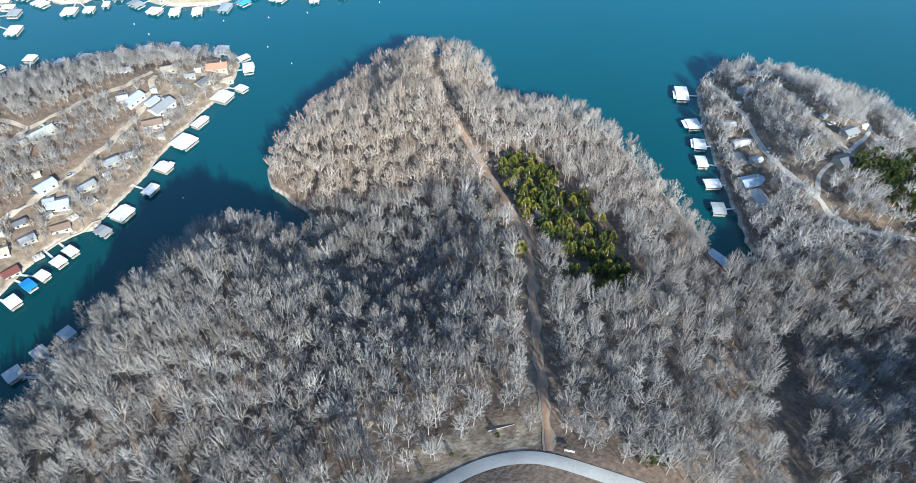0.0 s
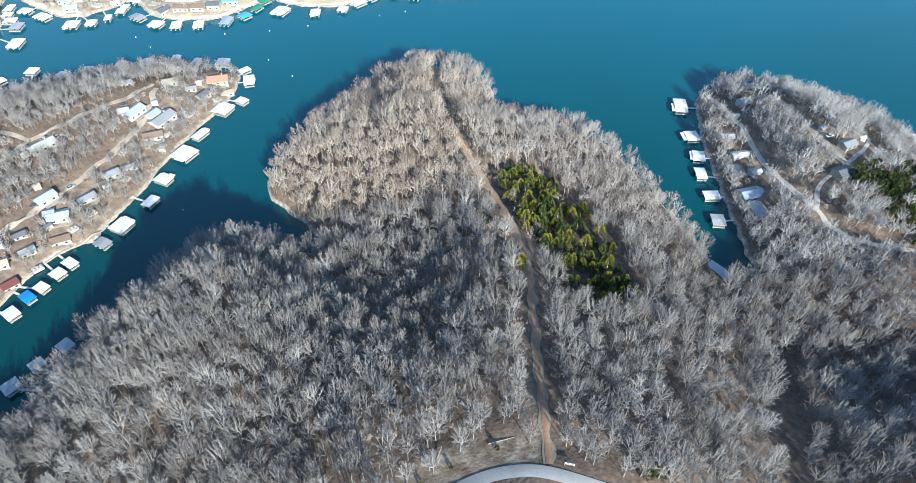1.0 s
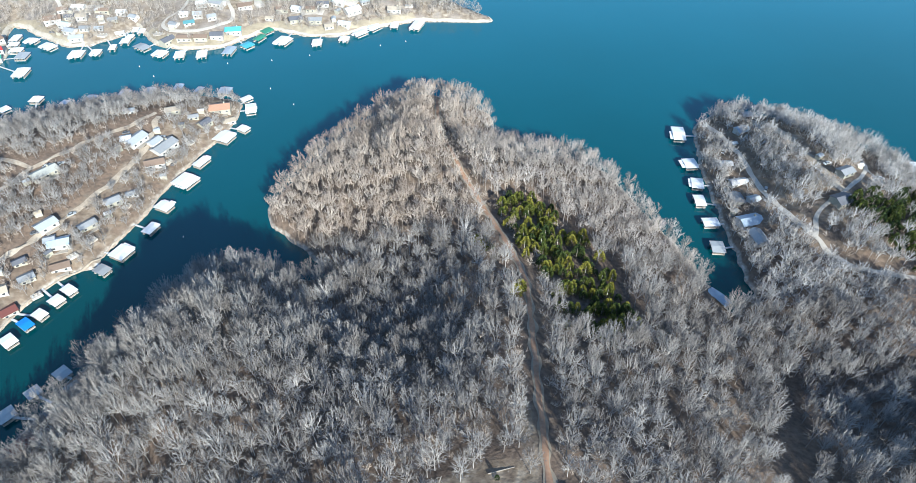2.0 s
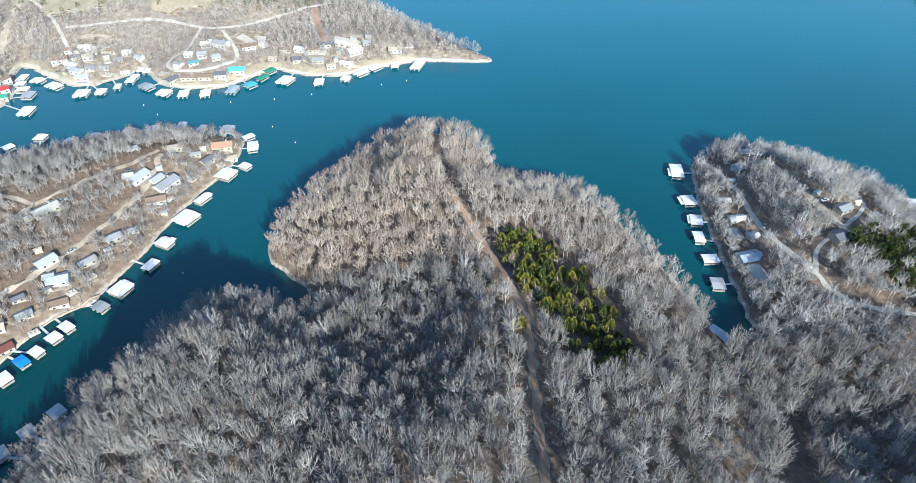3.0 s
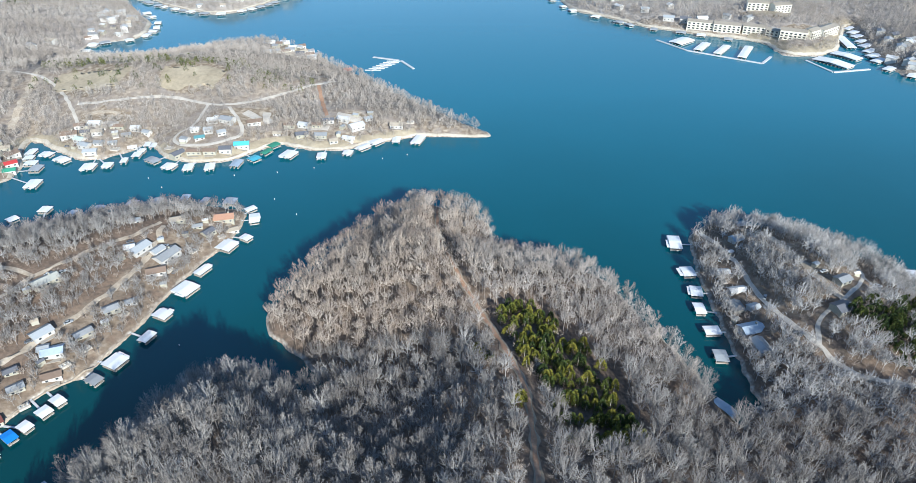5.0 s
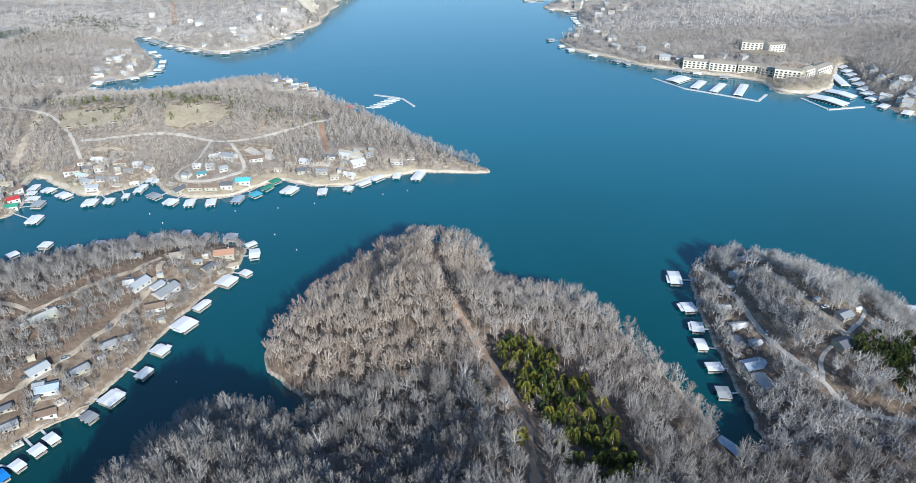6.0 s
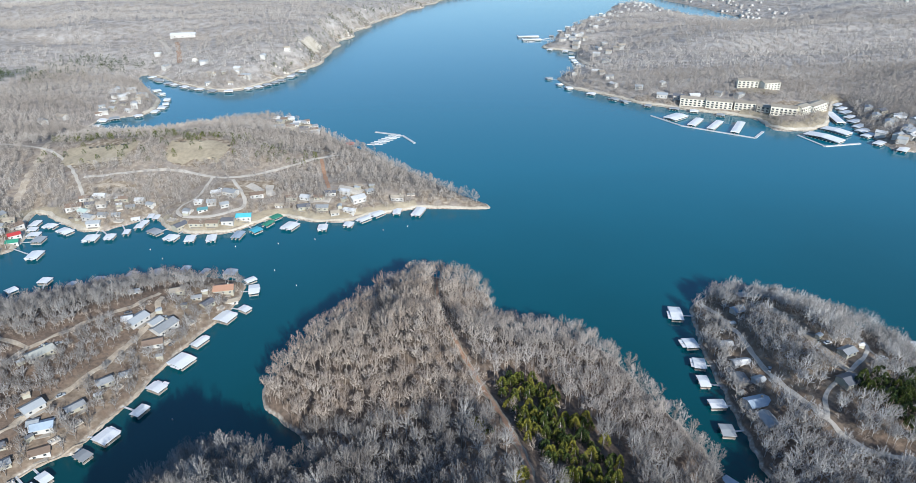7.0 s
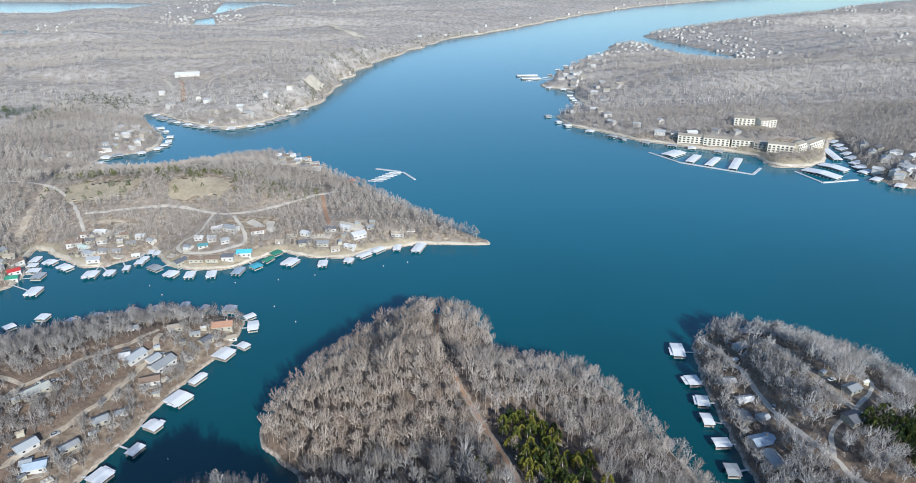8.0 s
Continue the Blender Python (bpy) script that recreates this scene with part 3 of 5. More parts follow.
def strip(name, line, width, material, label, lift=0.12, ragged=0.0, step=2.5, across=5, category="road"):
    c = resample(line, step)
    t = np.gradient(c, axis=0)
    t /= np.hypot(*t.T)[:, None]
    side = np.stack([t[:, 1], -t[:, 0]], -1)
    cols = []
    for k in np.linspace(-0.5, 0.5, across):
        wob = ragged * (waves(c[:, 0] + 50 * np.sign(k), c[:, 1], 14) if abs(k) > 0.4 else 0)
        p = c + side * (k * width + np.sign(k) * wob)[:, None] if np.ndim(wob) else c + side * (k * width)
        cols.append(np.c_[p, mesh_height(p[:, 0], p[:, 1]) + lift * (1.0 if abs(k) < 0.45 else 0.7)])
    v = np.stack(cols, 1)
    n_, m_ = v.shape[:2]
    i, j = np.meshgrid(np.arange(n_ - 1), np.arange(m_ - 1), indexing="ij")
    a = (i * m_ + j).ravel()
    t_ = np.concatenate([np.stack([a, a + 1, a + m_ + 1], -1), np.stack([a, a + m_ + 1, a + m_], -1)])
    me = mesh_arrays(name, v.reshape(-1, 3), t_)
    me.materials.append(material)
    return tagged(new(name, me), label, category, kind="structure")


strip("track_verge", TRACK, 3.6, M_GRASS, "dull brown trodden verge of the ridge track", 0.18, 0.9, category="verge")
strip("dirt_track", TRACK, 1.9, M_DIRT, "reddish tan dirt track along the wooded ridge", 0.34, 0.35)
strip("dirt_track", SPUR, 2.6, M_DIRT, "short dirt spur leaving the ridge track", 0.22, 0.3)
strip("road", ROAD, 4.5, M_ASPHALT, "pale grey worn chip-sealed lane in a bend", 0.3)
strip("gravel_road", EAST_ROAD, 2.5, M_GRAVEL, "pale gravel lane between the bare trees", 0.3, 0.5)
strip("gravel_road", EAST_LOOP, 2.2, M_GRAVEL, "pale gravel loop lane", 0.26, 0.3)
strip("gravel_road", EAST_SIDE, 2.4, M_GRAVEL, "pale gravel side lane under bare trees", 0.24, 0.3)
strip("gravel_road", LEFT_FORK, 2.6, M_TANLANE, "pale gravel fork into the woods", 0.26, 0.3)
strip("gravel_road", EAST_LANE, 3.6, M_TANLANE, "broad tan dirt lane to the point", 0.22, 0.3)
strip("gravel_road", LEFT_ROAD, 2.5, M_TANLANE, "pale gravel lane through the woods", 0.3, 0.5)
strip("gravel_road", LEFT_LANE, 3.1, M_TANLANE, "tan gravel lane past the lake houses", 0.26, 1.1)

strip("gravel_road", MID_ROAD, 3.0, M_GRAVEL, "pale gravel road over the headland", 0.5, 0.4)
strip("gravel_road", MID_LANE, 3.2, M_GRAVEL, "pale gravel lane across the wooded headland", 0.45, 0.4)
strip("gravel_road", MID_DRIVE, 3.0, M_GRAVEL, "curving pale gravel drive down to the shore houses", 0.45, 0.4)
strip("gravel_road", MID_LOOP, 3.2, M_GRAVEL, "pale gravel drive behind the row of shore houses", 0.45, 0.4)
strip("dirt_track", MID_CUT, 6.0, M_TANLANE, "cleared straight cut through far woods", 0.4, 1.2)
strip("seawall", LEFT[4:16], 0.85, M_TANLANE, "pale stone sea wall along the cottage shore", 0.75, 0.25, step=1.5, category="sea wall")

M_BANK = ramp_material("pale_shore_bank", [(0.3, (0.30, 0.26, 0.20)), (0.55, (0.47, 0.42, 0.34)), (0.8, (0.64, 0.60, 0.52))], 0.5, 0.95, 0.05, bump=0.3)
M_LAWN = ramp_material("dormant_lawn", [(0.3, (0.20, 0.165, 0.115)), (0.55, (0.33, 0.28, 0.20)), (0.8, (0.45, 0.39, 0.29))], 0.3, 0.95, 0.04)


def inland(line, inset, step=5.0):
    """A line that keeps so many metres behind the water's edge."""
    p = resample(line, step)
    for _ in range(3):
        e = 2.0
        g = np.stack([shore(p[:, 0] + e, p[:, 1]) - shore(p[:, 0] - e, p[:, 1]), shore(p[:, 0], p[:, 1] + e) - shore(p[:, 0], p[:, 1] - e)], -1)
        g /= np.hypot(*g.T)[:, None] + 1e-6
        p = p + g * np.clip(inset - shore(p[:, 0], p[:, 1]), -6, 6)[:, None]
    return [tuple(q) for q in p]


strip("shore_bank", inland(MID[6:12], 5.5), 7, M_LAWN, "tan dormant lawn along the headland cottages", 0.5, 1.5, category="lawn")
strip("shore_bank", inland(MID[14:26], 5.5), 7, M_LAWN, "tan dormant lawn along the headland houses", 0.5, 1.5, category="lawn")
strip("shore_bank", inland(MID[4:12], 1.6), 3.2, M_BANK, "pale gravel bank at the headland waterline", 0.75, 0.4, step=2, category="bank")
strip("shore_bank", inland(MID[13:33], 1.2), 2.3, M_BANK, "pale gravel bank at the headland waterline", 0.75, 0.4, step=2, category="bank")
strip("shore_bank", inland(RIGHT[9:16], 10, 8), 17, M_LAWN, "cleared tan bank below the apartment blocks", 0.8, 2.0, step=4, category="bank")
strip("shore_bank", inland(RIGHT[9:22], 2, 8), 4, M_BANK, "pale rocky waterline of the marina point", 1.0, 0.6, step=4, category="bank")
strip("shore_bank", inland(RIGHT[22:29], 2, 8), 4, M_BANK, "pale rocky waterline of the far point", 1.0, 0.6, step=4, category="bank")
strip("shore_bank", inland(NORTH[3:8], 2, 8), 4, M_BANK, "pale waterline of the north cove", 1.0, 0.6, step=4, category="bank")
strip("shore_bank", inland(NORTH[10:26], 1.6, 10), 2.4, M_BANK, "pale rocky waterline under the far bluff", 1.2, 0.8, step=5, category="bank")
strip("shore_bank", inland(NORTH[25:32], 3, 20), 5, M_BANK, "pale rocky waterline of the far river bend", 2.0, 1.5, step=12, category="bank")
strip("field", [(-388, 605), (-370, 607), (-352, 607), (-336, 606), (-318, 603)], 34, M_LAWN, "tan dormant hayfield on the headland ridge", 0.7, 5.0, step=3, across=17, category="field")
strip("field", [(-286, 610), (-268, 611), (-252, 609), (-238, 606), (-224, 602)], 30, M_LAWN, "tan dormant clearing dotted with cedars", 0.7, 5.0, step=3, across=17, category="field")
strip("parking_lot", [(400, 838), (418, 824), (436, 822), (452, 834), (470, 850)], 8, M_ASPHALT, "grey parking lot behind the apartment blocks", 1.0, 0.4, step=3, across=7, category="parking lot")
strip("gravel_lot", [(388, 888), (410, 880), (436, 874)], 16, M_LAWN, "tan cleared slope below the upper apartments", 1.0, 2.5, step=4, across=9, category="clearing")
strip("gravel_lot", [(-334, 551), (-318, 552), (-302, 551)], 4, M_TANLANE, "tan gravel terrace among the trees", 0.6, 0.6, category="parking lot")
strip("gravel_lot", [(-173, 556), (-172, 545), (-166, 536)], 7, M_GRAVEL, "pale gravel turning place on the headland", 0.6, 0.8, category="parking lot")
strip("gravel_lot", [(-152, 630), (-144, 629), (-134, 628)], 10, M_TANLANE, "tan clearing on the headland ridge", 0.6, 0.8, category="clearing")
strip("gravel_lot", [(-200, 735), (-190, 745), (-180, 765)], 16, M_LAWN, "tan yards between the point houses", 0.7, 1.5, category="yard")
strip("dirt_track", [(-507, 1205), (-480, 1140), (-456, 1078)], 8, M_DIRT, "reddish cleared line down the far hill", 1.5, 1.0, step=8)
strip("gravel_road", [(-543, 1223), (-517, 1180), (-491, 1131)], 8, M_GRAVEL, "pale gravel drive on the far hill", 1.5, 1.0, step=8)
strip("gravel_road", [(-355, 1230), (-349, 1175), (-372, 1130)], 7, M_GRAVEL, "pale gravel lane on the far hill", 1.5, 1.0, step=8)
strip("gravel_lot", [(-268, 1190), (-266, 1210), (-262, 1232)], 24, M_BANK, "pale cleared lot on the far bluff", 1.5, 3.0, step=8, category="clearing")
strip("gravel_road", [(-534, 2036), (-490, 2095), (-450, 2130), (-380, 2030), (-304, 1915), (-250, 1880)], 22, M_BANK, "wide pale cleared road on the far ridge", 1.5, 4.0, step=8)
strip("gravel_lot", [(-520, 1262), (-509, 1266), (-490, 1268)], 20, M_BANK, "pale gravel yard round the long white building", 1.5, 2.0, step=8, category="parking lot")
strip("gravel_lot", [(-108, 546), (-96, 545), (-84, 540)], 11, M_GRAVEL, "pale gravel lot by the white lake house", 0.5, 0.8, category="parking lot")
strip("gravel_lot", [(-192, 552), (-184, 548), (-176, 541)], 9, M_GRAVEL, "pale gravel turning lot among trees", 0.5, 0.8, category="parking lot")
strip("gravel_lot", [(-132, 528), (-124, 530), (-110, 527)], 7, M_GRAVEL, "pale gravel lot behind the shore houses", 0.5, 0.6, category="parking lot")
strip("gravel_lot", [(-330, 536), (-318, 534), (-300, 537)], 5, M_GRAVEL, "pale gravel drive above the shore houses", 0.5, 0.6, category="parking lot")
strip("dirt_track", MID_RED, 3.4, M_DIRT, "reddish dirt path down the headland slope", 0.4, 0.4)


# ------------------------------------------------------------------ woods
def tube(p, q, r0, r1, sides, V, F):
    p, q = np.array(p), np.array(q)
    w = q - p
    w /= np.linalg.norm(w)
    u = np.cross(w, (0.3, 0.2, 0.93))
    u /= np.linalg.norm(u)
    v = np.cross(w, u)
    o = len(V)
    for c, r in ((p, r0), (q, r1)):
        for k in range(sides):
            a = 6.2832 * k / sides
            V.append(c + r * (math.cos(a) * u + math.sin(a) * v))
    for k in range(sides):
        a, b = o + k, o + (k + 1) % sides
        F.append((a, b, b + sides))
        F.append((a, b + sides, a + sides))


def blade(p, q, w, V, F, rng):
    """A twig: one thin long triangle."""
    p, q = np.array(p), np.array(q)
    s = np.cross(q - p, rng.normal(size=3))
    s *= w / 2 / (np.linalg.norm(s) + 1e-9)
    o = len(V)
    V += [p - s, p + s, q]
    F.append((o, o + 1, o + 2))


def bare_tree(seed, tall, limbs, forks, twigs, twig_w, spread, low=0.36, stem=0.05, thick=1.0, contrast=1.0):
    """Trunk and crown of a leafless hardwood: limbs that fork towards an egg-shaped crown filled with fine short twigs. Corners, faces, and how pale each corner is."""
    rng = np.random.default_rng(seed)
    V, F = [], []
    lean = rng.normal(0, 0.03, 2)
    at = lambda z: np.array([lean[0] * z, lean[1] * z, z])
    fork = tall * rng.uniform(low, low + 0.1)
    tube((0, 0, -0.8), at(fork), 0.0165 * tall * thick, 0.0105 * tall * thick, 4, V, F)
    trunk = (np.array(V), np.array(F), np.full(len(V), stem))
    V, F = [], []
    heart, deep = at(fork), tall - fork
    mid, radii_ = heart + np.array([0, 0, 0.44 * deep]), np.array([spread, spread, 0.56 * deep])
    lumps = [(rng.uniform(0, 6.28), rng.uniform(-0.2, 0.9), rng.uniform(0.78, 1.16)) for _ in range(5)]
    pale = []

    def dome(az, up):
        """A place on the uneven skin of the crown."""
        swell = 1 + sum((k - 1) * max(0, math.cos(az - a)) * math.exp(-((up - b) * 2.2) ** 2) for a, b, k in lumps)
        rim = math.sqrt(max(0.0, 1 - up * up)) * swell
        return mid + radii_ * np.array([math.cos(az) * rim, math.sin(az) * rim, up * (0.5 + 0.5 * swell)])

    for k in range(limbs):
        az = 6.283 * k / (limbs - 1) + rng.uniform(-0.4, 0.4)
        p = at(fork * rng.uniform(0.8, 1.0))
        q = heart + (dome(az, rng.uniform(0.15, 0.6) if k else 0.95) - heart) * rng.uniform(0.3, 0.42)
        tube(p, q, 0.105 * thick, 0.055 * thick, 3, V, F)
        pale += [0.2] * (len(V) - len(pale))
        for _ in range(forks):
            a2 = az + rng.normal(0, 0.7) if k else rng.uniform(0, 6.28)
            end = dome(a2, rng.uniform(-0.25, 0.98)) + rng.normal(0, 0.12, 3)
            blade(q, end, twig_w * 1.6, V, F, rng)
            pale += [0.2] * (len(V) - len(pale))
            w = end - q
            out = (end - mid) / radii_
            for _ in range(twigs):
                s = q + w * rng.uniform(0.3, 1.0)
                way = w / np.linalg.norm(w) * 0.55 + out * 0.25 + np.array([0, 0, 0.25]) + rng.normal(0, 0.4, 3)
                e = s + way * rng.uniform(0.7, 1.35)
                for _ in range(3):
                    over = np.linalg.norm((e - mid) / radii_)
                    if over > 1.1:
                        e = mid + (e - mid) * (1.1 / over)
                blade(s, e, twig_w, V, F, rng)
                g = s + (e - s) * rng.uniform(0.2, 0.7)
                blade(g, g + (e - s) * 0.4 + rng.normal(0, 0.42, 3), twig_w * 0.8, V, F, rng)
            pale += [-0.1] * (len(V) - len(pale))
    return trunk, (np.array(V), np.array(F), np.array(pale) * contrast)


def far_tree(seed, tall, count, w, spread):
    """A leafless crown seen from far off: a stem and some tens of spread twigs that fill an egg shape."""
    rng = np.random.default_rng(seed)
    V, F = [], []
    blade((0, 0, -0.5), (0, 0, tall * 0.8), w * 1.3, V, F, rng)
    for _ in range(count):
        up, az = rng.uniform(-0.5, 1.0), rng.uniform(0, 6.28)
        rim = spread * math.sqrt(1 - up * up) * rng.uniform(0.6, 1.08)
        end = np.array([math.cos(az) * rim, math.sin(az) * rim, tall * (0.6 + 0.4 * up * rng.uniform(0.85, 1.05))])
        root = end * np.array([0.45, 0.45, 1]) - np.array([0, 0, tall * rng.uniform(0.12, 0.3)])
        leaf(root, end, w, V, F, rng)
    return np.array(V), np.array(F), np.zeros(len(V))


def leaf(p, q, w, V, F, rng):
    """A bunch of twigs: a long triangle that opens outwards."""
    blade(q, p, w, V, F, rng)


def scatter(templates, places, rng, size=(0.75, 1.22)):
    """Many trees in one pair of arrays, each turned and sized at random, with a tint of its own."""
    VV, FF, TT, off = [], [], [], 0
    for x, y, z in places:
        V, F, P_ = templates[rng.integers(len(templates))]
        a, s = rng.uniform(0, 6.28), rng.uniform(*size)
        c, k = math.cos(a) * s, math.sin(a) * s
        VV.append(np.stack([V[:, 0] * c - V[:, 1] * k + x, V[:, 0] * k + V[:, 1] * c + y, V[:, 2] * s * rng.uniform(0.9, 1.1) + z], -1))
        FF.append(F + off)
        TT.append(P_ + rng.uniform(0.12, 0.72))
        off += len(V)
    return np.concatenate(VV), np.concatenate(FF), np.concatenate(TT)


def spots(x0, x1, y0, y1, step, rng, loose=0.5):
    """Uneven places for trees on a loose grid."""
    xs, ys = np.meshgrid(np.arange(x0, x1, step), np.arange(y0, y1, step))
    xs, ys = xs.ravel() + rng.uniform(-loose, loose, xs.size) * step, ys.ravel() + rng.uniform(-loose, loose, xs.size) * step
    return xs, ys


def in_view(x, y, margin=1.0):
    return (np.abs(x) < 14 + 0.709 * margin * np.hypot(y, 215)) & (y > 56)


EAST_STAND = [(224, 250, 24, 14, -25), (240, 234, 24, 19, 0), (254, 258, 20, 17, 0)]
GROVE = [(36, 250, 17, 15, 0), (47, 230, 19, 18, 0), (54, 206, 19, 18, 0), (62, 183, 17, 15, 0)]


def grove(x, y):
    return np.max([bell(x, y, *g) for g in GROVE], axis=0)


def free_of_ways(x, y, share=1.0):
    ok = np.ones(np.shape(x), bool)
    for line, w in ((TRACK[:6], 3.4), (TRACK[5:], 5.4), (SPUR, 3.0), (ROAD, 4.5), (CUT, 5.3), (EAST_ROAD, 4.6), (EAST_LOOP, 4.6), (EAST_SIDE, 4.2), (EAST_LANE, 4.8), (LEFT_ROAD, 4.0), (LEFT_FORK, 4.0), (LEFT_LANE, 5.0),
                    (MID_ROAD, 6.0), (MID_LANE, 6.0), (MID_DRIVE, 6.0), (MID_LOOP, 5.0), (MID_CUT, 7.0), (MID_RED, 5.0)):
        ok &= line_distance(line, x, y) > w * share
    rx, ry = np.array(ROAD).T
    ok &= ~((x > -45) & (x < 95) & (y < np.interp(x, rx, ry) + 6) & (y > 22))
    for hx, hy, r in HOUSES:
        ok &= np.hypot(x - hx, y - hy) > r * (0.5 + 0.5 * share)
    return ok


rng = np.random.default_rng(4)


def joined(trees):
    return [(np.concatenate([t[0], c[0]]), np.concatenate([t[1], c[1] + len(t[0])]), np.concatenate([t[2], c[2]])) for t, c in trees]


def wooded(x0, x1, y0, y1, step, inside):
    """Places for trees on land, off the ways, yards and the cedar grove."""
    x, y = spots(x0, x1, y0, y1, step, rng)
    yards = np.max([bell(x, y, *q) for q in YARDS], axis=0)
    keep = (shore(x, y) > 1.5) & in_view(x, y) & ((x > -140) | (y < 190)) & free_of_ways(x, y) & inside(x, y)
    keep &= rng.uniform(size=x.size) > 1.3 * np.max([bell(x, y, *g) for g in EAST_STAND], axis=0)
    keep &= (rng.uniform(size=x.size) > 0.62 * yards) & (rng.uniform(size=x.size) > 7 * (grove(x, y) - 0.22))
    return np.stack([x[keep], y[keep], height(x[keep], y[keep])], -1)


# slim close-grown trees of the far slopes
slim = [bare_tree(60 + k, 11.6 + 0.7 * (k % 4), 4, 5, 6, 0.125, 2.6 + 0.25 * (k % 4), 0.42, -0.05, 0.55, 0.5) for k in range(8)]
places = wooded(-150, 330, 225, 415, 4.25, lambda x, y: (y + 0.12 * x > 238) & (x < 138))
# sunlit side put into the colour: lighter tan bark there, greyer on the flank
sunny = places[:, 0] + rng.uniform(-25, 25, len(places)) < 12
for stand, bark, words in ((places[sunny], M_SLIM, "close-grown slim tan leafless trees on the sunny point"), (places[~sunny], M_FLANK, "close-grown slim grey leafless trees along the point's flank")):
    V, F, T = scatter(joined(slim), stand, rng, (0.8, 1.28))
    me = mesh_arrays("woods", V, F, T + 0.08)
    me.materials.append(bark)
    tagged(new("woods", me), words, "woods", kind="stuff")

# trees behind and under the camera's stand
x, y = spots(-90, 90, -70, 22, 12.0, rng)
V, F, T = scatter(joined(slim), np.stack([x, y, height(x, y)], -1), rng)
me = mesh_arrays("woods", V, F, T)
me.materials.append(M_BARK)
tagged(new("woods", me), "leafless hardwoods on the near hilltop", "woods", kind="stuff")

# broad trees of the near slopes
near = [bare_tree(20 + k, 13.2 + 0.8 * (k % 4), 6, 6, 7, 0.135, 3.0 + 0.34 * (k % 4), 0.3, 0.0, 0.78, 0.75) for k in range(9)]
whole = joined(near)
x, y, z = wooded(-260, 330, 25, 300, 5.3, lambda x, y: (y + 0.12 * x <= 238) & ((x < 138) | (y < 200))).T
extra = wooded(-155, -65, 105, 195, 8.0, lambda x, y: bell(x, y, -108, 148, 34, 28) > 0.35)
x, y, z = np.concatenate([np.stack([x, y, z]), extra.T], 1)
order = np.argsort(np.hypot(x, y - 60))
solo, rest = order[:300], order[300:]
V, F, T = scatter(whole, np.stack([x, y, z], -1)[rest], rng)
# tint lowered: the hill shade on the near slope is painted into the twigs
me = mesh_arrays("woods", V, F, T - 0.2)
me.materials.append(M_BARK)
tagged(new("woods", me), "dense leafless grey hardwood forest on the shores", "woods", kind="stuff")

# the nearest trees, each a thing of its own
tree_meshes = []
for t, c in near:
    for tint in (0.08, 0.25, 0.44):
        a, b = mesh_arrays("trunk", t[0], t[1], t[2] + tint), mesh_arrays("crown", c[0], c[1], c[2] + tint)
        a.materials.append(M_BARK)
        b.materials.append(M_BARK)
        tree_meshes.append((a, b))
for k in solo:
    s = rng.uniform(0.8, 1.2)
    t = thing("tree", pose(x[k], y[k], z[k], 0, 0, rng.uniform(0, 360)) @ Matrix.Scale(s, 4), "leafless grey hardwood tree on brown leaf litter", "tree", "leafless trees on the near slope")
    a, b = tree_meshes[rng.integers(len(tree_meshes))]
    new("trunk", a).parent = t
    new("crown", b).parent = t

# the slighter trees of the cottage shore
slight = joined([bare_tree(90 + k, 8.8 + 0.8 * (k % 3), 5, 4, 6, 0.15, 2.6 + 0.25 * (k % 3), 0.24, 0.0, 0.8, 0.8) for k in range(6)])
V, F, T = scatter(slight, wooded(130, 330, 190, 415, 4.0, lambda x, y: (x >= 138) & (y >= 200)), rng, (0.88, 1.32))
# tint raised: stronger sunlight on the east point is painted into its twigs
me = mesh_arrays("woods", V, F, T + 0.16)
me.materials.append(M_BARK)
tagged(new("woods", me), "slight leafless trees round the lanes of the east point", "woods", kind="stuff")
x, y = spots(-330, -140, 190, 415, 3.7, rng)
yards = np.max([bell(x, y, *q) for q in YARDS], axis=0)
keep = (shore(x, y) > 1.2) & in_view(x, y) & free_of_ways(x, y) & (rng.uniform(size=x.size) > np.maximum(0.05, 0.5 * yards)) & (rng.uniform(size=x.size) > 0.4 * settled(x, y) * (y < 385))
for bx, by in ((-297, 401), (-275, 397), (-259, 403), (-238, 410), (-221, 413), (-202, 417), (-186, 414), (-167, 413)):
    keep &= ~((np.abs(x - bx) < 6) & (y < by) & (y > by - 19) & (rng.uniform(size=x.size) < 0.8))
x, y = x[keep], y[keep]
V, F, T = scatter(slight, np.stack([x, y, height(x, y)], -1), rng, (0.6, 1.1))
me = mesh_arrays("woods", V, F, T - 0.18)
me.materials.append(M_BARK)
tagged(new("woods", me), "slight leafless trees between the lake cottages", "woods", kind="stuff")

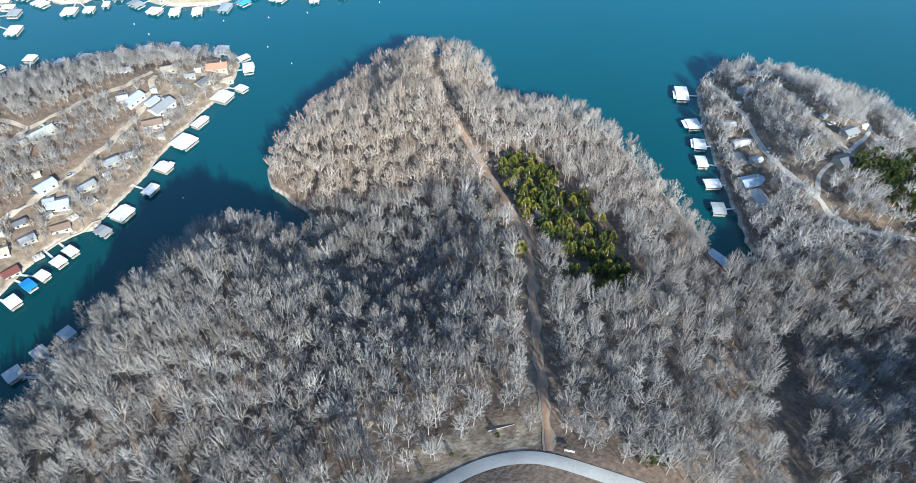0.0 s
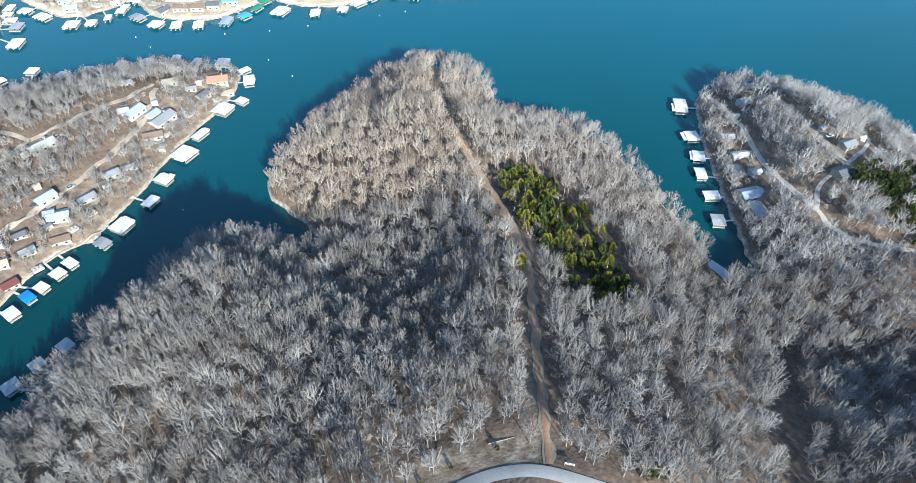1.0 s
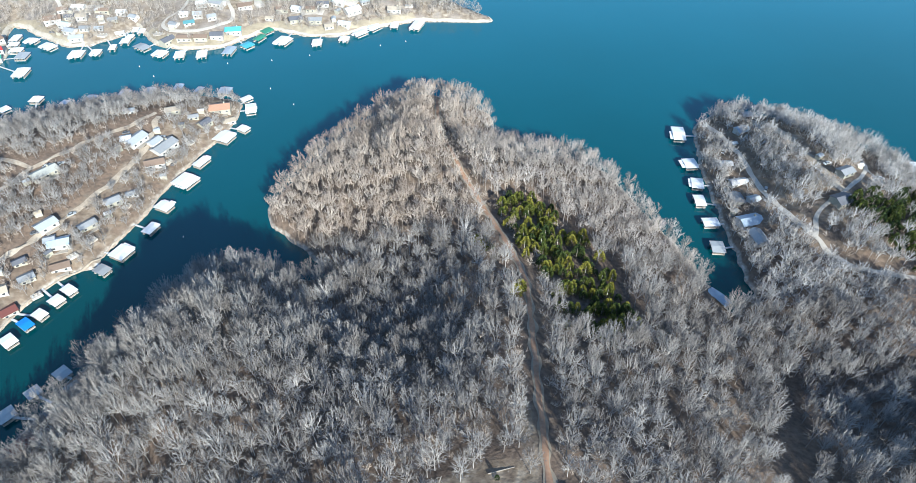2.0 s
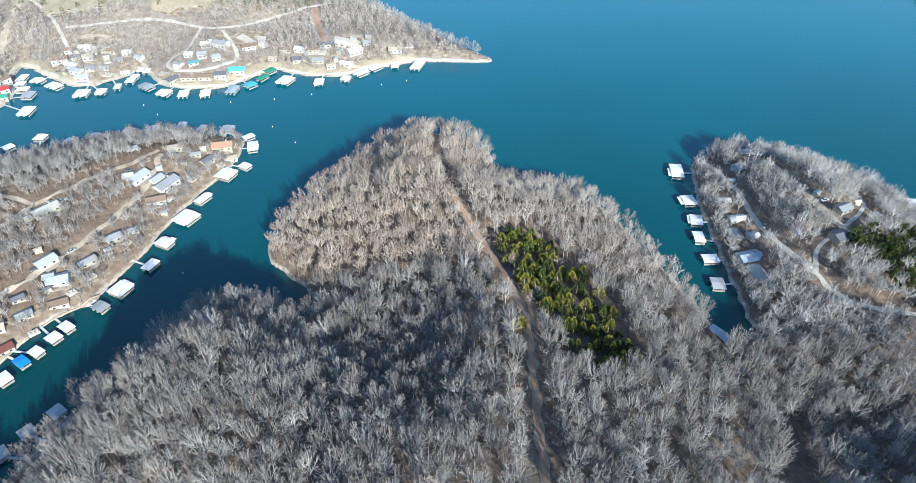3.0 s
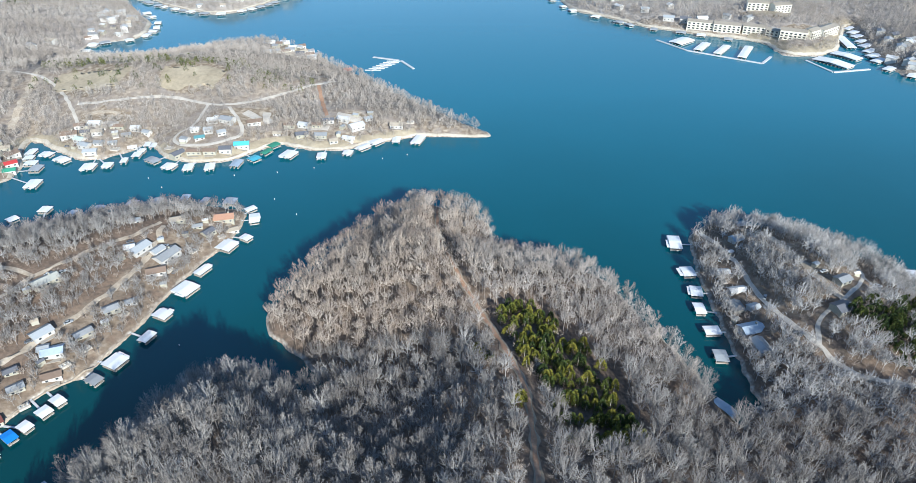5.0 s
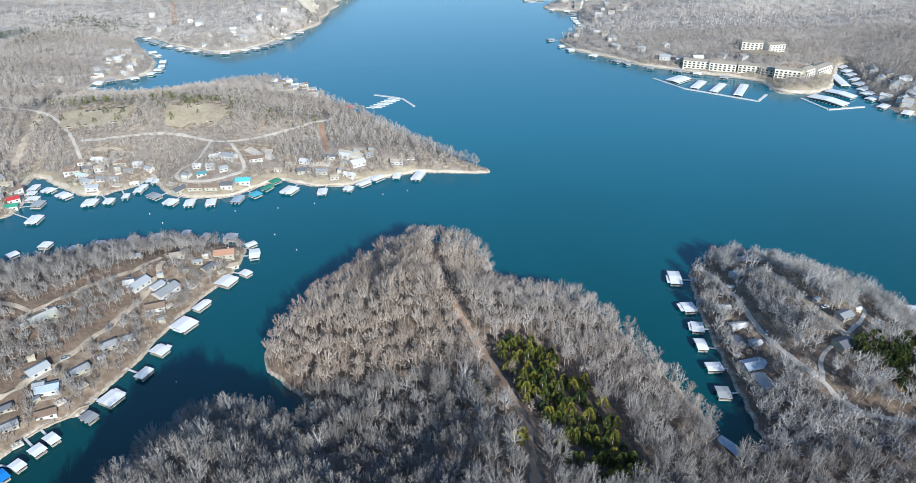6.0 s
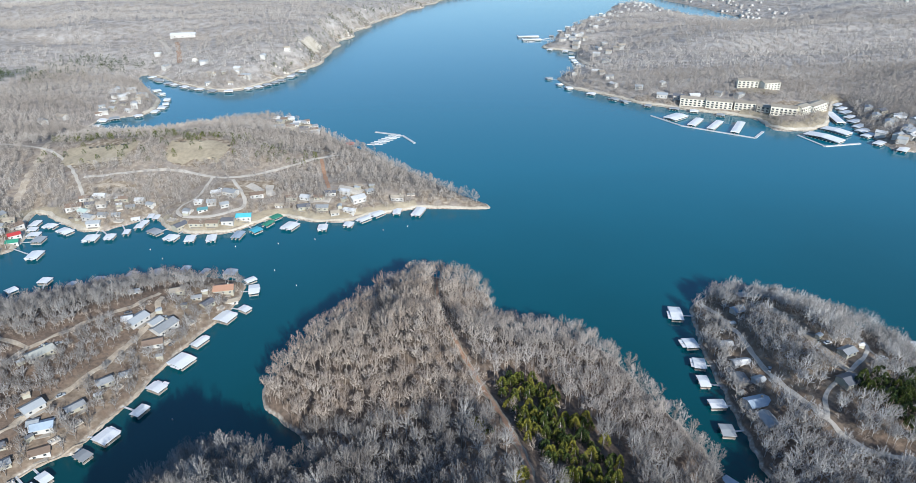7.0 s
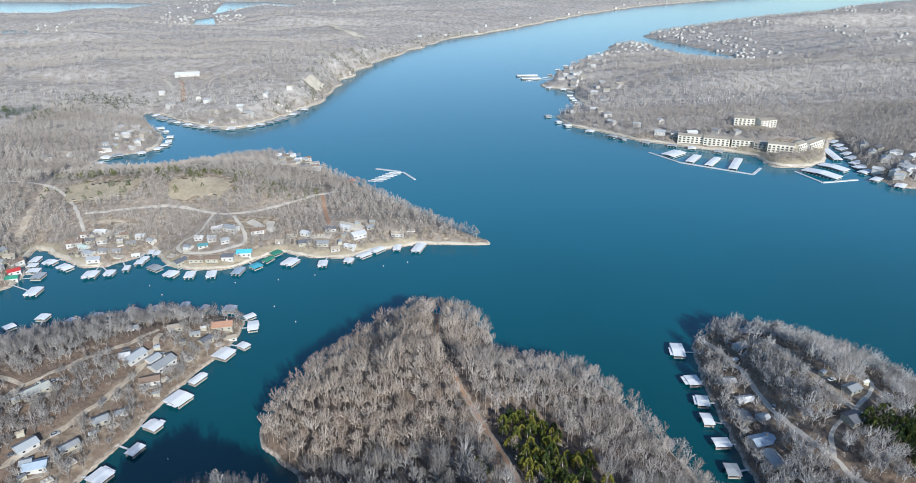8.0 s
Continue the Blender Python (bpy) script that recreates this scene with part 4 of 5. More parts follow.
# low brush and saplings along the lanes and between the cottages
brush = joined([bare_tree(130 + k, 4.2 + 0.6 * (k % 3), 4, 2, 6, 0.15, 1.7 + 0.25 * (k % 3), 0.12, 0.0, 0.5, 0.5) for k in range(5)])
P = []
for x0, x1, y0, y1, thin in ((138, 300, 205, 395, 0.35), (-330, -145, 195, 412, 0.3), (-30, 60, 95, 395, 0.35)):
    x, y = spots(x0, x1, y0, y1, 3.5, rng)
    keep = (shore(x, y) > 1.0) & in_view(x, y) & free_of_ways(x, y, 0.75) & (grove(x, y) < 0.5) & (rng.uniform(size=x.size) > thin)
    keep &= ~free_of_ways(x, y, 1.5) | (rng.uniform(size=x.size) < 0.3)
    keep &= rng.uniform(size=x.size) > 0.75 * np.max([bell(x, y, *q) for q in YARDS], axis=0)
    P.append(np.stack([x[keep], y[keep], height(x[keep], y[keep])], -1))
V, F, T = scatter(brush, np.concatenate(P), rng, (0.6, 1.25))
me = mesh_arrays("brush", V, F, T)
me.materials.append(M_SLIM)
tagged(new("brush", me), "low leafless brush and saplings beside the lanes", "brush", kind="stuff")

# the wooded headland across the channel
mid_trees = [far_tree(50 + k, 8.4 + 0.6 * (k % 3), 34, 0.27, 2.7) for k in range(6)]
x, y = spots(-620, 700, 400, 1000, 4.6, rng, 0.8)
d = shore(x, y)
fields = np.max([bell(x, y, *q) for q in FIELDS], axis=0)
keep = (d > 3) & (np.abs(x) < 60 + 0.75 * y) & ((y > 430) | (x < -260)) & (rng.uniform(size=x.size) > np.maximum(0.04, 0.35 * settled(x, y))) & (fields < 0.3) & free_of_ways(x, y)
x, y = x[keep], y[keep]
V, F, T = scatter(mid_trees, np.stack([x, y, height(x, y)], -1), rng)
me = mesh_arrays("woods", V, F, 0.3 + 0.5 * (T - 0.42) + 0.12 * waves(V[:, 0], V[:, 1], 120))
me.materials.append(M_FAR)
tagged(new("woods", me), "grey leafless woods on the far headland", "woods", kind="stuff")

# far woods
far_trees = [far_tree(70 + k, 8.0, 11, 0.75, 4.4) for k in range(6)]
P = []
for y0, y1, step in ((1000, 1600, 8.2), (1600, 2600, 14), (2600, 4500, 24)):
    x, y = spots(-0.8 * y1, 0.8 * y1, y0, y1, step, rng, 1.3)
    keep = (np.abs(x) < 0.76 * y)
    x, y = x[keep], y[keep]
    keep = (shore(x, y) > 6) & (np.max([bell(x, y, *q) for q in FIELDS], axis=0) < 0.4)
    P.append(np.stack([x[keep], y[keep], height(x[keep], y[keep])], -1))
V, F, T = scatter(far_trees, np.concatenate(P), rng, (0.8, 1.3))
# tint biased upwards, which puts distance haze into the farthest crowns
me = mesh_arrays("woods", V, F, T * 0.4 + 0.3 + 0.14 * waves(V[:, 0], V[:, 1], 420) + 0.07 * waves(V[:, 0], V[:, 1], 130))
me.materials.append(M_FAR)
tagged(new("woods", me), "leafless forest of the far hills, paled by painted haze", "woods", kind="stuff")


# ------------------------------------------------------------------ evergreens
def evergreen(seed, tall, spread, count, leaf_w):
    """Trunk and ragged foliage of a red cedar."""
    rng = np.random.default_rng(seed)
    V, F = [], []
    tube((0, 0, -0.5), (0, 0, tall * 0.7), 0.16, 0.05, 5, V, F)
    trunk = (np.array(V), np.array(F))
    V, F = [], []
    bumps = [(rng.uniform(0, 6.28), rng.uniform(0.15, 0.85), rng.uniform(0.75, 1.25)) for _ in range(9)]
    for _ in range(count):
        up, az = rng.uniform(0.02, 1), rng.uniform(0, 6.28)
        swell = 1 + sum((s - 1) * math.exp(-((up - b) * 5) ** 2) * max(0, math.cos(az - a)) for a, b, s in bumps)
        r = spread * math.sqrt(max(0.0, 1 - (1.15 * up - 0.15) ** 2)) * (1 - 0.3 * up) * swell * rng.uniform(0.6, 1.05)
        c = np.array([math.cos(az) * r, math.sin(az) * r, 0.8 + (tall - 0.8) * up])
        out = np.array([math.cos(az), math.sin(az), rng.uniform(0.2, 1.0)])
        leaf(c - out * leaf_w * 0.5, c + out * leaf_w * rng.uniform(0.4, 0.9), leaf_w * rng.uniform(0.7, 1.2), V, F, rng)
    return trunk, (np.array(V), np.array(F))


cedars = [evergreen(200 + k, 5.4 + 0.7 * (k % 4), 2.0 + 0.3 * (k % 3), 430, 0.52) for k in range(6)]
cedar_meshes = []
for t, c in cedars:
    for tint in (0.15, 0.4, 0.6, 0.85):
        a, b = mesh_arrays("trunk", *t), mesh_arrays("foliage", *c, np.clip(np.full(len(c[0]), tint) + rng.normal(0, 0.1, len(c[0]) // 3).repeat(3), 0, 1))
        a.materials.append(M_TRUNK)
        b.materials.append(M_CEDAR)
        cedar_meshes.append((a, b))


def cedar(x, y, label, group, dark=False, size=1.0):
    t = thing("cedar_tree", pose(x, y, ground(x, y), 0, 0, rng.uniform(0, 360)) @ Matrix.Scale(size * rng.uniform(0.75, 1.2), 4), label, "tree", group)
    k = rng.integers(6) * 4 + (rng.integers(2) if dark else rng.integers(4))
    new("trunk", cedar_meshes[k][0]).parent = t
    new("foliage", cedar_meshes[k][1]).parent = t


gx, gy = spots(10, 80, 160, 275, 3.9, rng)
g = (grove(gx, gy) > rng.uniform(0.2, 0.52, gx.size)) & (rng.uniform(size=gx.size) < 0.92) & (waves(gx, gy, 13) > -0.5)
g &= line_distance(TRACK, gx, gy) > 3.6
for px, py in zip(gx[g], gy[g]):
    cedar(px, py, "yellow-green red cedar in the ridge grove", "cedars of the grove")
for px, py in ((13, 225), (10, 228), (15, 221), (27, 190), (25, 187), (61, 92), (59, 89), (64, 90), (108, 262)):
    cedar(px, py, "lone yellow-green cedar among bare trees", "scattered cedars")
ex, ey = spots(190, 285, 215, 285, 4.0, rng)
e = (np.max([bell(ex, ey, *g) for g in EAST_STAND], axis=0) > rng.uniform(0.25, 0.7, ex.size)) & (line_distance(EAST_LOOP, ex, ey) > 3) & (line_distance(EAST_ROAD, ex, ey) > 4)
for px, py in zip(ex[e], ey[e]):
    cedar(px, py, "dark green cedar beside the gravel lane", "cedars of the east shore", True)
for px, py in ((-2, 90), (12.5, 97), (-11, 84)):
    cedar(px, py, "small dark cedar shrub on the grassy verge", "cedar shrubs by the road", True, 0.35)
mx, my = spots(-420, -130, 560, 680, 4.2, rng)
m_ = ((np.exp(-((my - 636 + 0.05 * (mx + 280)) / 9) ** 2) > rng.uniform(0.3, 1.3, mx.size)) & (mx < -210)) | (bell(mx, my, -188, 606, 22, 12) > rng.uniform(0.3, 1.2, mx.size)) | ((my < 626) & (my > 590) & (rng.uniform(size=mx.size) < 0.07))
V, F, T = scatter([(c[0][: 3 * 90], c[1][:90], np.zeros(270)) for t, c in cedars], np.stack([mx[m_], my[m_], height(mx[m_], my[m_])], -1), rng)
me = mesh_arrays("cedar_scrub", V, F, T * 0.7 + 0.2)
me.materials.append(M_CEDAR)
tagged(new("cedar_scrub", me), "olive cedar scrub round the tan fields on the headland", "scrub", kind="stuff")

fx, fy = spots(-780, -430, 860, 1130, 6.0, rng, 0.9)
f_ = (np.maximum(bell(fx, fy, -640, 945, 90, 50, 20), bell(fx, fy, -575, 1060, 70, 50, 30)) > rng.uniform(0.25, 1.6, fx.size)) & (shore(fx, fy) > 12)
V, F, T = scatter([(c[0][: 3 * 60], c[1][:60], np.zeros(180)) for t, c in cedars], np.stack([fx[f_], fy[f_], height(fx[f_], fy[f_])], -1), rng, (0.9, 1.6))
me = mesh_arrays("evergreen_stand", V, F, T * 0.5)
me.materials.append(M_CEDAR)
tagged(new("evergreen_stand", me), "dark evergreens scattered through the far grey woods", "evergreens", kind="stuff")
nx, ny = spots(-420, 60, 1040, 2150, 9.0, rng, 1.0)
nd = shore(nx, ny)
n_ = (nd > 5) & (nd < 70) & (np.exp(-((nd - 22) / 26) ** 2) * (0.35 + 0.4 * (waves(nx, ny, 120) > 0)) > rng.uniform(0, 1, nx.size))
V, F, T = scatter([(c[0][: 3 * 60], c[1][:60], np.zeros(180)) for t, c in cedars], np.stack([nx[n_], ny[n_], height(nx[n_], ny[n_])], -1), rng, (0.8, 1.4))
me = mesh_arrays("cedar_scrub", V, F, T * 0.8)
me.materials.append(M_CEDAR)
tagged(new("cedar_scrub", me), "olive cedars on the steep far bluff", "scrub", kind="stuff")
bm = bmesh.new()
bmesh.ops.create_icosphere(bm, subdivisions=2, radius=1)
for v in bm.verts:
    v.co *= 1 + 0.3 * math.sin(5 * v.co.x + 3 * v.co.y) * math.cos(4 * v.co.z)
bm.verts.index_update()
rock = (np.array([v.co for v in bm.verts]) * (2.6, 2.2, 2.0), np.array([[v.index for v in f.verts] for f in bm.faces]), np.zeros(len(bm.verts)))
bm.free()
n_ = (nd > 4) & (nd < 48) & (waves(nx, ny, 60) > 0.1) & (rng.uniform(size=nx.size) < 0.33)
V, F, T = scatter([rock], np.stack([nx[n_], ny[n_], height(nx[n_], ny[n_])], -1), rng, (0.45, 1.2))
me = mesh_arrays("limestone_outcrops", V, F)
me.materials.append(ramp_material("pale_limestone", [(0.3, (0.34, 0.305, 0.255)), (0.7, (0.55, 0.515, 0.455))], 0.4, 0.95))
tagged(new("limestone_outcrops", me), "pale limestone outcrops on the far wooded bluff", "rocks", kind="stuff")


# ------------------------------------------------------------------ buildings
def plain(name, colour, rough=0.7, metal=0.0, scale=0.7):
    lo = tuple(c * 0.78 for c in colour)
    return ramp_material(name, [(0.3, lo), (0.62, colour)], scale, rough, metal=metal, object_random=0.25)


ROOF = {k: plain("roof_" + k, c, 0.55) for k, c in {"pale": (0.35, 0.37, 0.38), "white": (0.56, 0.56, 0.55), "grey": (0.27, 0.28, 0.285), "slate": (0.13, 0.135, 0.15),
        "brown": (0.22, 0.16, 0.12), "rust": (0.42, 0.24, 0.16), "tan": (0.42, 0.36, 0.28), "mint": (0.48, 0.56, 0.50), "blue": (0.36, 0.43, 0.50), "red": (0.42, 0.05, 0.05), "dull": (0.36, 0.36, 0.32), "taupe": (0.33, 0.29, 0.23), "maroon": (0.16, 0.06, 0.05),
        "green": (0.05, 0.26, 0.17), "teal": (0.10, 0.26, 0.28), "cyan": (0.10, 0.46, 0.58), "bright_blue": (0.02, 0.22, 0.62)}.items()}
WALL = {k: plain("wall_" + k, c, 0.8) for k, c in {"white": (0.48, 0.47, 0.445), "tan": (0.36, 0.345, 0.28), "red": (0.40, 0.06, 0.05), "cream": (0.74, 0.70, 0.60)}.items()}
M_PANE = ramp_material("dark_window_glass", [(0.3, (0.02, 0.025, 0.03)), (0.7, (0.05, 0.06, 0.07))], 0.5, 0.08, spec=0.6)
M_WOOD = plain("weathered_deck_boards", (0.36, 0.32, 0.27), 0.85, scale=1.5)
M_STEEL = plain("galvanised_steel", (0.45, 0.46, 0.47), 0.45, 0.6)
M_FLOAT = plain("pale_float", (0.55, 0.56, 0.56), 0.7)
ROOF_WORDS = {"pale": "pale grey metal", "white": "white metal", "grey": "grey shingle", "slate": "dark slate-grey shingle", "brown": "brown shingle", "rust": "rust-orange shingle",
              "tan": "tan shingle", "mint": "pale green metal", "blue": "light blue-grey metal", "red": "dark red", "dull": "dull grey-tan metal", "maroon": "dark maroon", "green": "green metal", "teal": "dark teal", "cyan": "bright turquoise metal"}


def gable(L, W, z, rise, over, thick):
    """A gabled roof: two thick slabs that meet in a ridge along x."""
    bm = bmesh.new()
    x, w = L / 2 + over, W / 2 + over
    drop = rise * over / (W / 2)
    for s in (1, -1):
        low, top = [], []
        for px in (-x, x):
            low += [bm.verts.new((px, 0, z + rise)), bm.verts.new((px, s * w, z - drop))]
            top += [bm.verts.new((px, 0, z + rise + thick)), bm.verts.new((px, s * w, z - drop + thick))]
        for q in ((low[0], low[1], low[3], low[2]), (top[0], top[2], top[3], top[1]), (low[0], top[0], top[1], low[1]), (low[2], low[3], top[3], top[2]), (low[1], top[1], top[3], low[3])):
            bm.faces.new(q)
    bmesh.ops.recalc_face_normals(bm, faces=bm.faces)
    return bm


def walls(L, W, z0, z, rise):
    bm = bmesh.new()
    x, y = L / 2, W / 2
    v = [bm.verts.new(p) for p in ((-x, -y, z0), (x, -y, z0), (x, y, z0), (-x, y, z0), (-x, -y, z), (x, -y, z), (x, y, z), (-x, y, z), (-x, 0, z + rise), (x, 0, z + rise))]
    for q in ((0, 1, 5, 4), (2, 3, 7, 6), (1, 2, 6, 9, 5), (3, 0, 4, 8, 7), (4, 5, 9, 8), (6, 7, 8, 9), (3, 2, 1, 0)):
        bm.faces.new([v[k] for k in q])
    bmesh.ops.recalc_face_normals(bm, faces=bm.faces)
    return bm


def house(x, y, L, W, eaves, turn, roof, wall, group):
    z = min(ground(x + dx, y + dy) for dx in (-3, 0, 3) for dy in (-3, 0, 3)) + 0.3
    t = thing("house", pose(x, y, z, 0, 0, turn), ("%s house with a %s roof on the wooded shore" % ({"white": "white", "tan": "tan", "red": "red"}[wall], ROOF_WORDS[roof])), "house", group)
    rise = W * 0.2
    part("wall", walls(L, W, -2.5, eaves, rise - 0.05), WALL[wall], t)
    part("roof", gable(L, W, eaves, rise, 0.5, 0.16), ROOF[roof], t, ROOF_WORDS[roof] + " gabled roof")
    for s in (-1, 1):
        n_ = 2 + int(L > 11)
        for k in range(n_):
            px = (k + 0.5) / n_ * L - L / 2
            w = part("window", boxes((px - 0.8, px + 0.8, s * (W / 2 + 0.03) - 0.06, s * (W / 2 + 0.03) + 0.06, eaves * 0.32, eaves * 0.32 + 1.35)), WALL["white"], t, "white window frame")
            part("pane", boxes((px - 0.65, px + 0.65, s * (W / 2 + 0.06) - 0.06, s * (W / 2 + 0.06) + 0.06, eaves * 0.32 + 0.14, eaves * 0.32 + 1.2)), M_PANE, w, "dark glass pane")
    part("door", boxes((L / 2 - 0.02, L / 2 + 0.06, -0.5, 0.5, 0.05, 2.1)), M_WOOD, t, "plain wooden door")
    if L > 8:
        part("deck", boxes((-L * 0.35, L * 0.35, -W / 2 - 2.6, -W / 2 - 0.02, -0.25, 0.0), (-L * 0.35, -L * 0.35 + 0.2, -W / 2 - 2.6, -W / 2 - 2.4, -2.5, -0.25), (L * 0.35 - 0.2, L * 0.35, -W / 2 - 2.6, -W / 2 - 2.4, -2.5, -0.25)), M_WOOD, t, "weathered wooden deck")
    if L > 11 and roof not in ("pale", "white"):
        part("chimney", boxes((L * 0.2, L * 0.2 + 0.9, 0.4, 1.2, eaves, eaves + rise + 1.0)), WALL["tan"], t, "masonry chimney")
    return t


for plan, group in ((LEFT_HOUSES, "lake houses"), (LEFT_COTTAGES, "lake cottages"), (EAST_HOUSES, "east shore houses"), (MID_HOUSES, "headland houses"),
                    (MID_COTTAGES, "headland houses"), (HEAD_HOUSES, "point houses"), (SHORE_HOUSES, "point houses"), (COVE_HOUSES, "cove houses"), (STREWN, "strewn lake houses")):
    for h in plan:
        house(*h, group)


def condo(x, y, L, W, tall, turn):
    """A shore apartment block with balconies on the lake side."""
    z = min(ground(x + dx, y + dy) for dx in (-9, 0, 9) for dy in (-6, 0, 6)) + 0.3
    t = thing("apartment_building", pose(x, y, z, 0, 0, turn), "cream lakeside apartment block with balconies and taupe roof", "apartment building", "shore apartments")
    part("wall", walls(L, W, -4, tall, 1.8), WALL["cream"], t)
    part("roof", gable(L, W, tall, 1.9, 0.6, 0.25), ROOF["taupe"], t, "taupe shingle roof")
    floors, bays = int(tall // 3), max(3, int(L // 5))
    for f in range(floors):
        part("balcony", boxes((-L / 2 + 0.6, L / 2 - 0.6, -W / 2 - 1.6, -W / 2, f * 3 + 0.1, f * 3 + 0.35), (-L / 2 + 0.6, L / 2 - 0.6, -W / 2 - 1.6, -W / 2 - 1.5, f * 3 + 0.4, f * 3 + 1.2)), WALL["cream"], t)
        for b in range(bays):
            px = (b + 0.5) / bays * L - L / 2
            part("window", boxes((px - 1.4, px + 1.4, -W / 2 - 0.08, -W / 2 + 0.05, f * 3 + 0.4, f * 3 + 2.6)), M_PANE, t, "dark balcony door glass")
    for b in range(bays + 1):
        px = b / bays * (L - 1.4) - (L - 1.4) / 2
        part("column", boxes((px - 0.2, px + 0.2, -W / 2 - 1.75, -W / 2 - 1.35, -3, tall)), WALL["cream"], t)


for c in CONDOS:
    condo(*c)


# ------------------------------------------------------------------ docks
LEFT_DOCKS = [(-178, 246, 10, 10, 65), (-183, 233, 6, 8, 63), (-194, 219, 5, 8, 58), (-197, 212, 6, 7, 59), (-169, 265, 9, 6, 69), (-168, 284, 7, 10, 66), (-163, 308, 12, 13, 63), (-159, 327, 11, 6, 64), (-152, 354, 11, 12, 68), (-142, 364, 6, 8, 59), (-143, 389, 7, 13, 15), (-149, 402, 8, 6, 44)]
LEFT0_DOCKS = [(-205, 197, 5, 8, 56), (-208, 187, 6, 8, 54), (-201, 203, 5, 7, 62), (-189, 148, 7, 7, 50), (-183, 159, 6, 6, 51), (-175, 169, 6, 7, 56)]
RIGHT_DOCKS = [(145, 358, 8, 16, -6), (144, 325, 8, 10, 5), (143, 305, 7, 10, -9), (140, 289, 6, 10, -2), (141, 270, 9, 7, 2), (139, 250, 7, 9, -4), (282, 320, 9, 13, -10), (129, 214, 5, 13, 35)]
BACK_DOCKS = [(-313, 388, 7, 7, 56), (-297, 401, 8, 8, 87), (-275, 397, 5, 5, 73), (-259, 403, 7, 7, 84), (-238, 410, 8, 7, 85), (-221, 413, 9, 7, 86), (-202, 417, 11, 6, 88), (-186, 414, 8, 5, 79), (-167, 413, 9, 9, 86)]
MID_DOCKS = [(-326, 482, 8, 14, 62), (-344, 492, 7, 11, 77), (-359, 496, 11, 7, 93), (-355, 485, 7, 8, 97), (-348, 475, 7, 10, 95), (-339, 466, 11, 9, 93), (-327, 440, 13, 10, 93), (-298, 469, 11, 11, 93), (-284, 472, 8, 8, 94), (-274, 480, 9, 5, 99), (-268, 491, 9, 7, 94), (-267, 499, 6, 6, 88), (-267, 511, 9, 5, 98), (-261, 509, 9, 5, 94), (-251, 481, 8, 13, 59), (-233, 470, 9, 11, 75)]
MID2_DOCKS = [(-217, 468, 11, 8, 97), (-200, 469, 11, 8, 100), (-180, 475, 13, 8, 83), (-168, 484, 9, 9, 51), (-161, 497, 11, 6, 63), (-158, 510, 10, 8, 52), (-141, 492, 13, 12, 67), (-113, 489, 10, 8, 92), (-92, 495, 8, 8, 81), (-80, 506, 12, 8, 46), (-70, 517, 12, 10, 49), (-53, 521, 11, 7, 87), (-34, 521, 18, 9, 73)]
MARINA_DOCKS = [(282, 814, 31, 19, 40), (300, 791, 37, 10, 55), (320, 778, 42, 9, 54), (345, 769, 52, 10, 60), (485, 810, 53, 11, 80), (458, 754, 15, 34, 34), (431, 730, 17, 44, 36)]
COVE_DOCKS = [(520, 871, 19, 7, 40), (516, 852, 18, 9, 34), (512, 835, 18, 9, 32), (506, 813, 18, 8, 33), (502, 794, 20, 10, 29), (496, 773, 21, 9, 32), (491, 755, 20, 11, 29), (487, 737, 21, 10, 33), (483, 708, 17, 9, 38), (497, 686, 18, 10, 46)]


def shoreward(x, y):
    """The way from a place on the water to the nearest bank, and the metres to it."""
    e = 2.0
    q = shore(np.array([x - e, x + e, x, x, x]), np.array([y, y, y - e, y + e, y]))
    g = Vector((q[1] - q[0], q[3] - q[2], 0))
    return (g.normalized() if g.length > 0 else Vector((0, 1, 0))), max(1.0, -q[4])


M_DOCKROOF = {"white": M_WHITE, "grey": ROOF["grey"], "pale": ROOF["pale"], "blue": ROOF["bright_blue"], "cyan": ROOF["cyan"], "green": ROOF["green"], "slate": ROOF["blue"]}
DOCK_WORDS = {"white": "white metal", "grey": "weathered grey", "pale": "pale grey", "blue": "bright blue", "cyan": "turquoise", "green": "dark green", "slate": "blue-grey"}
dock_rng = random.Random(11)


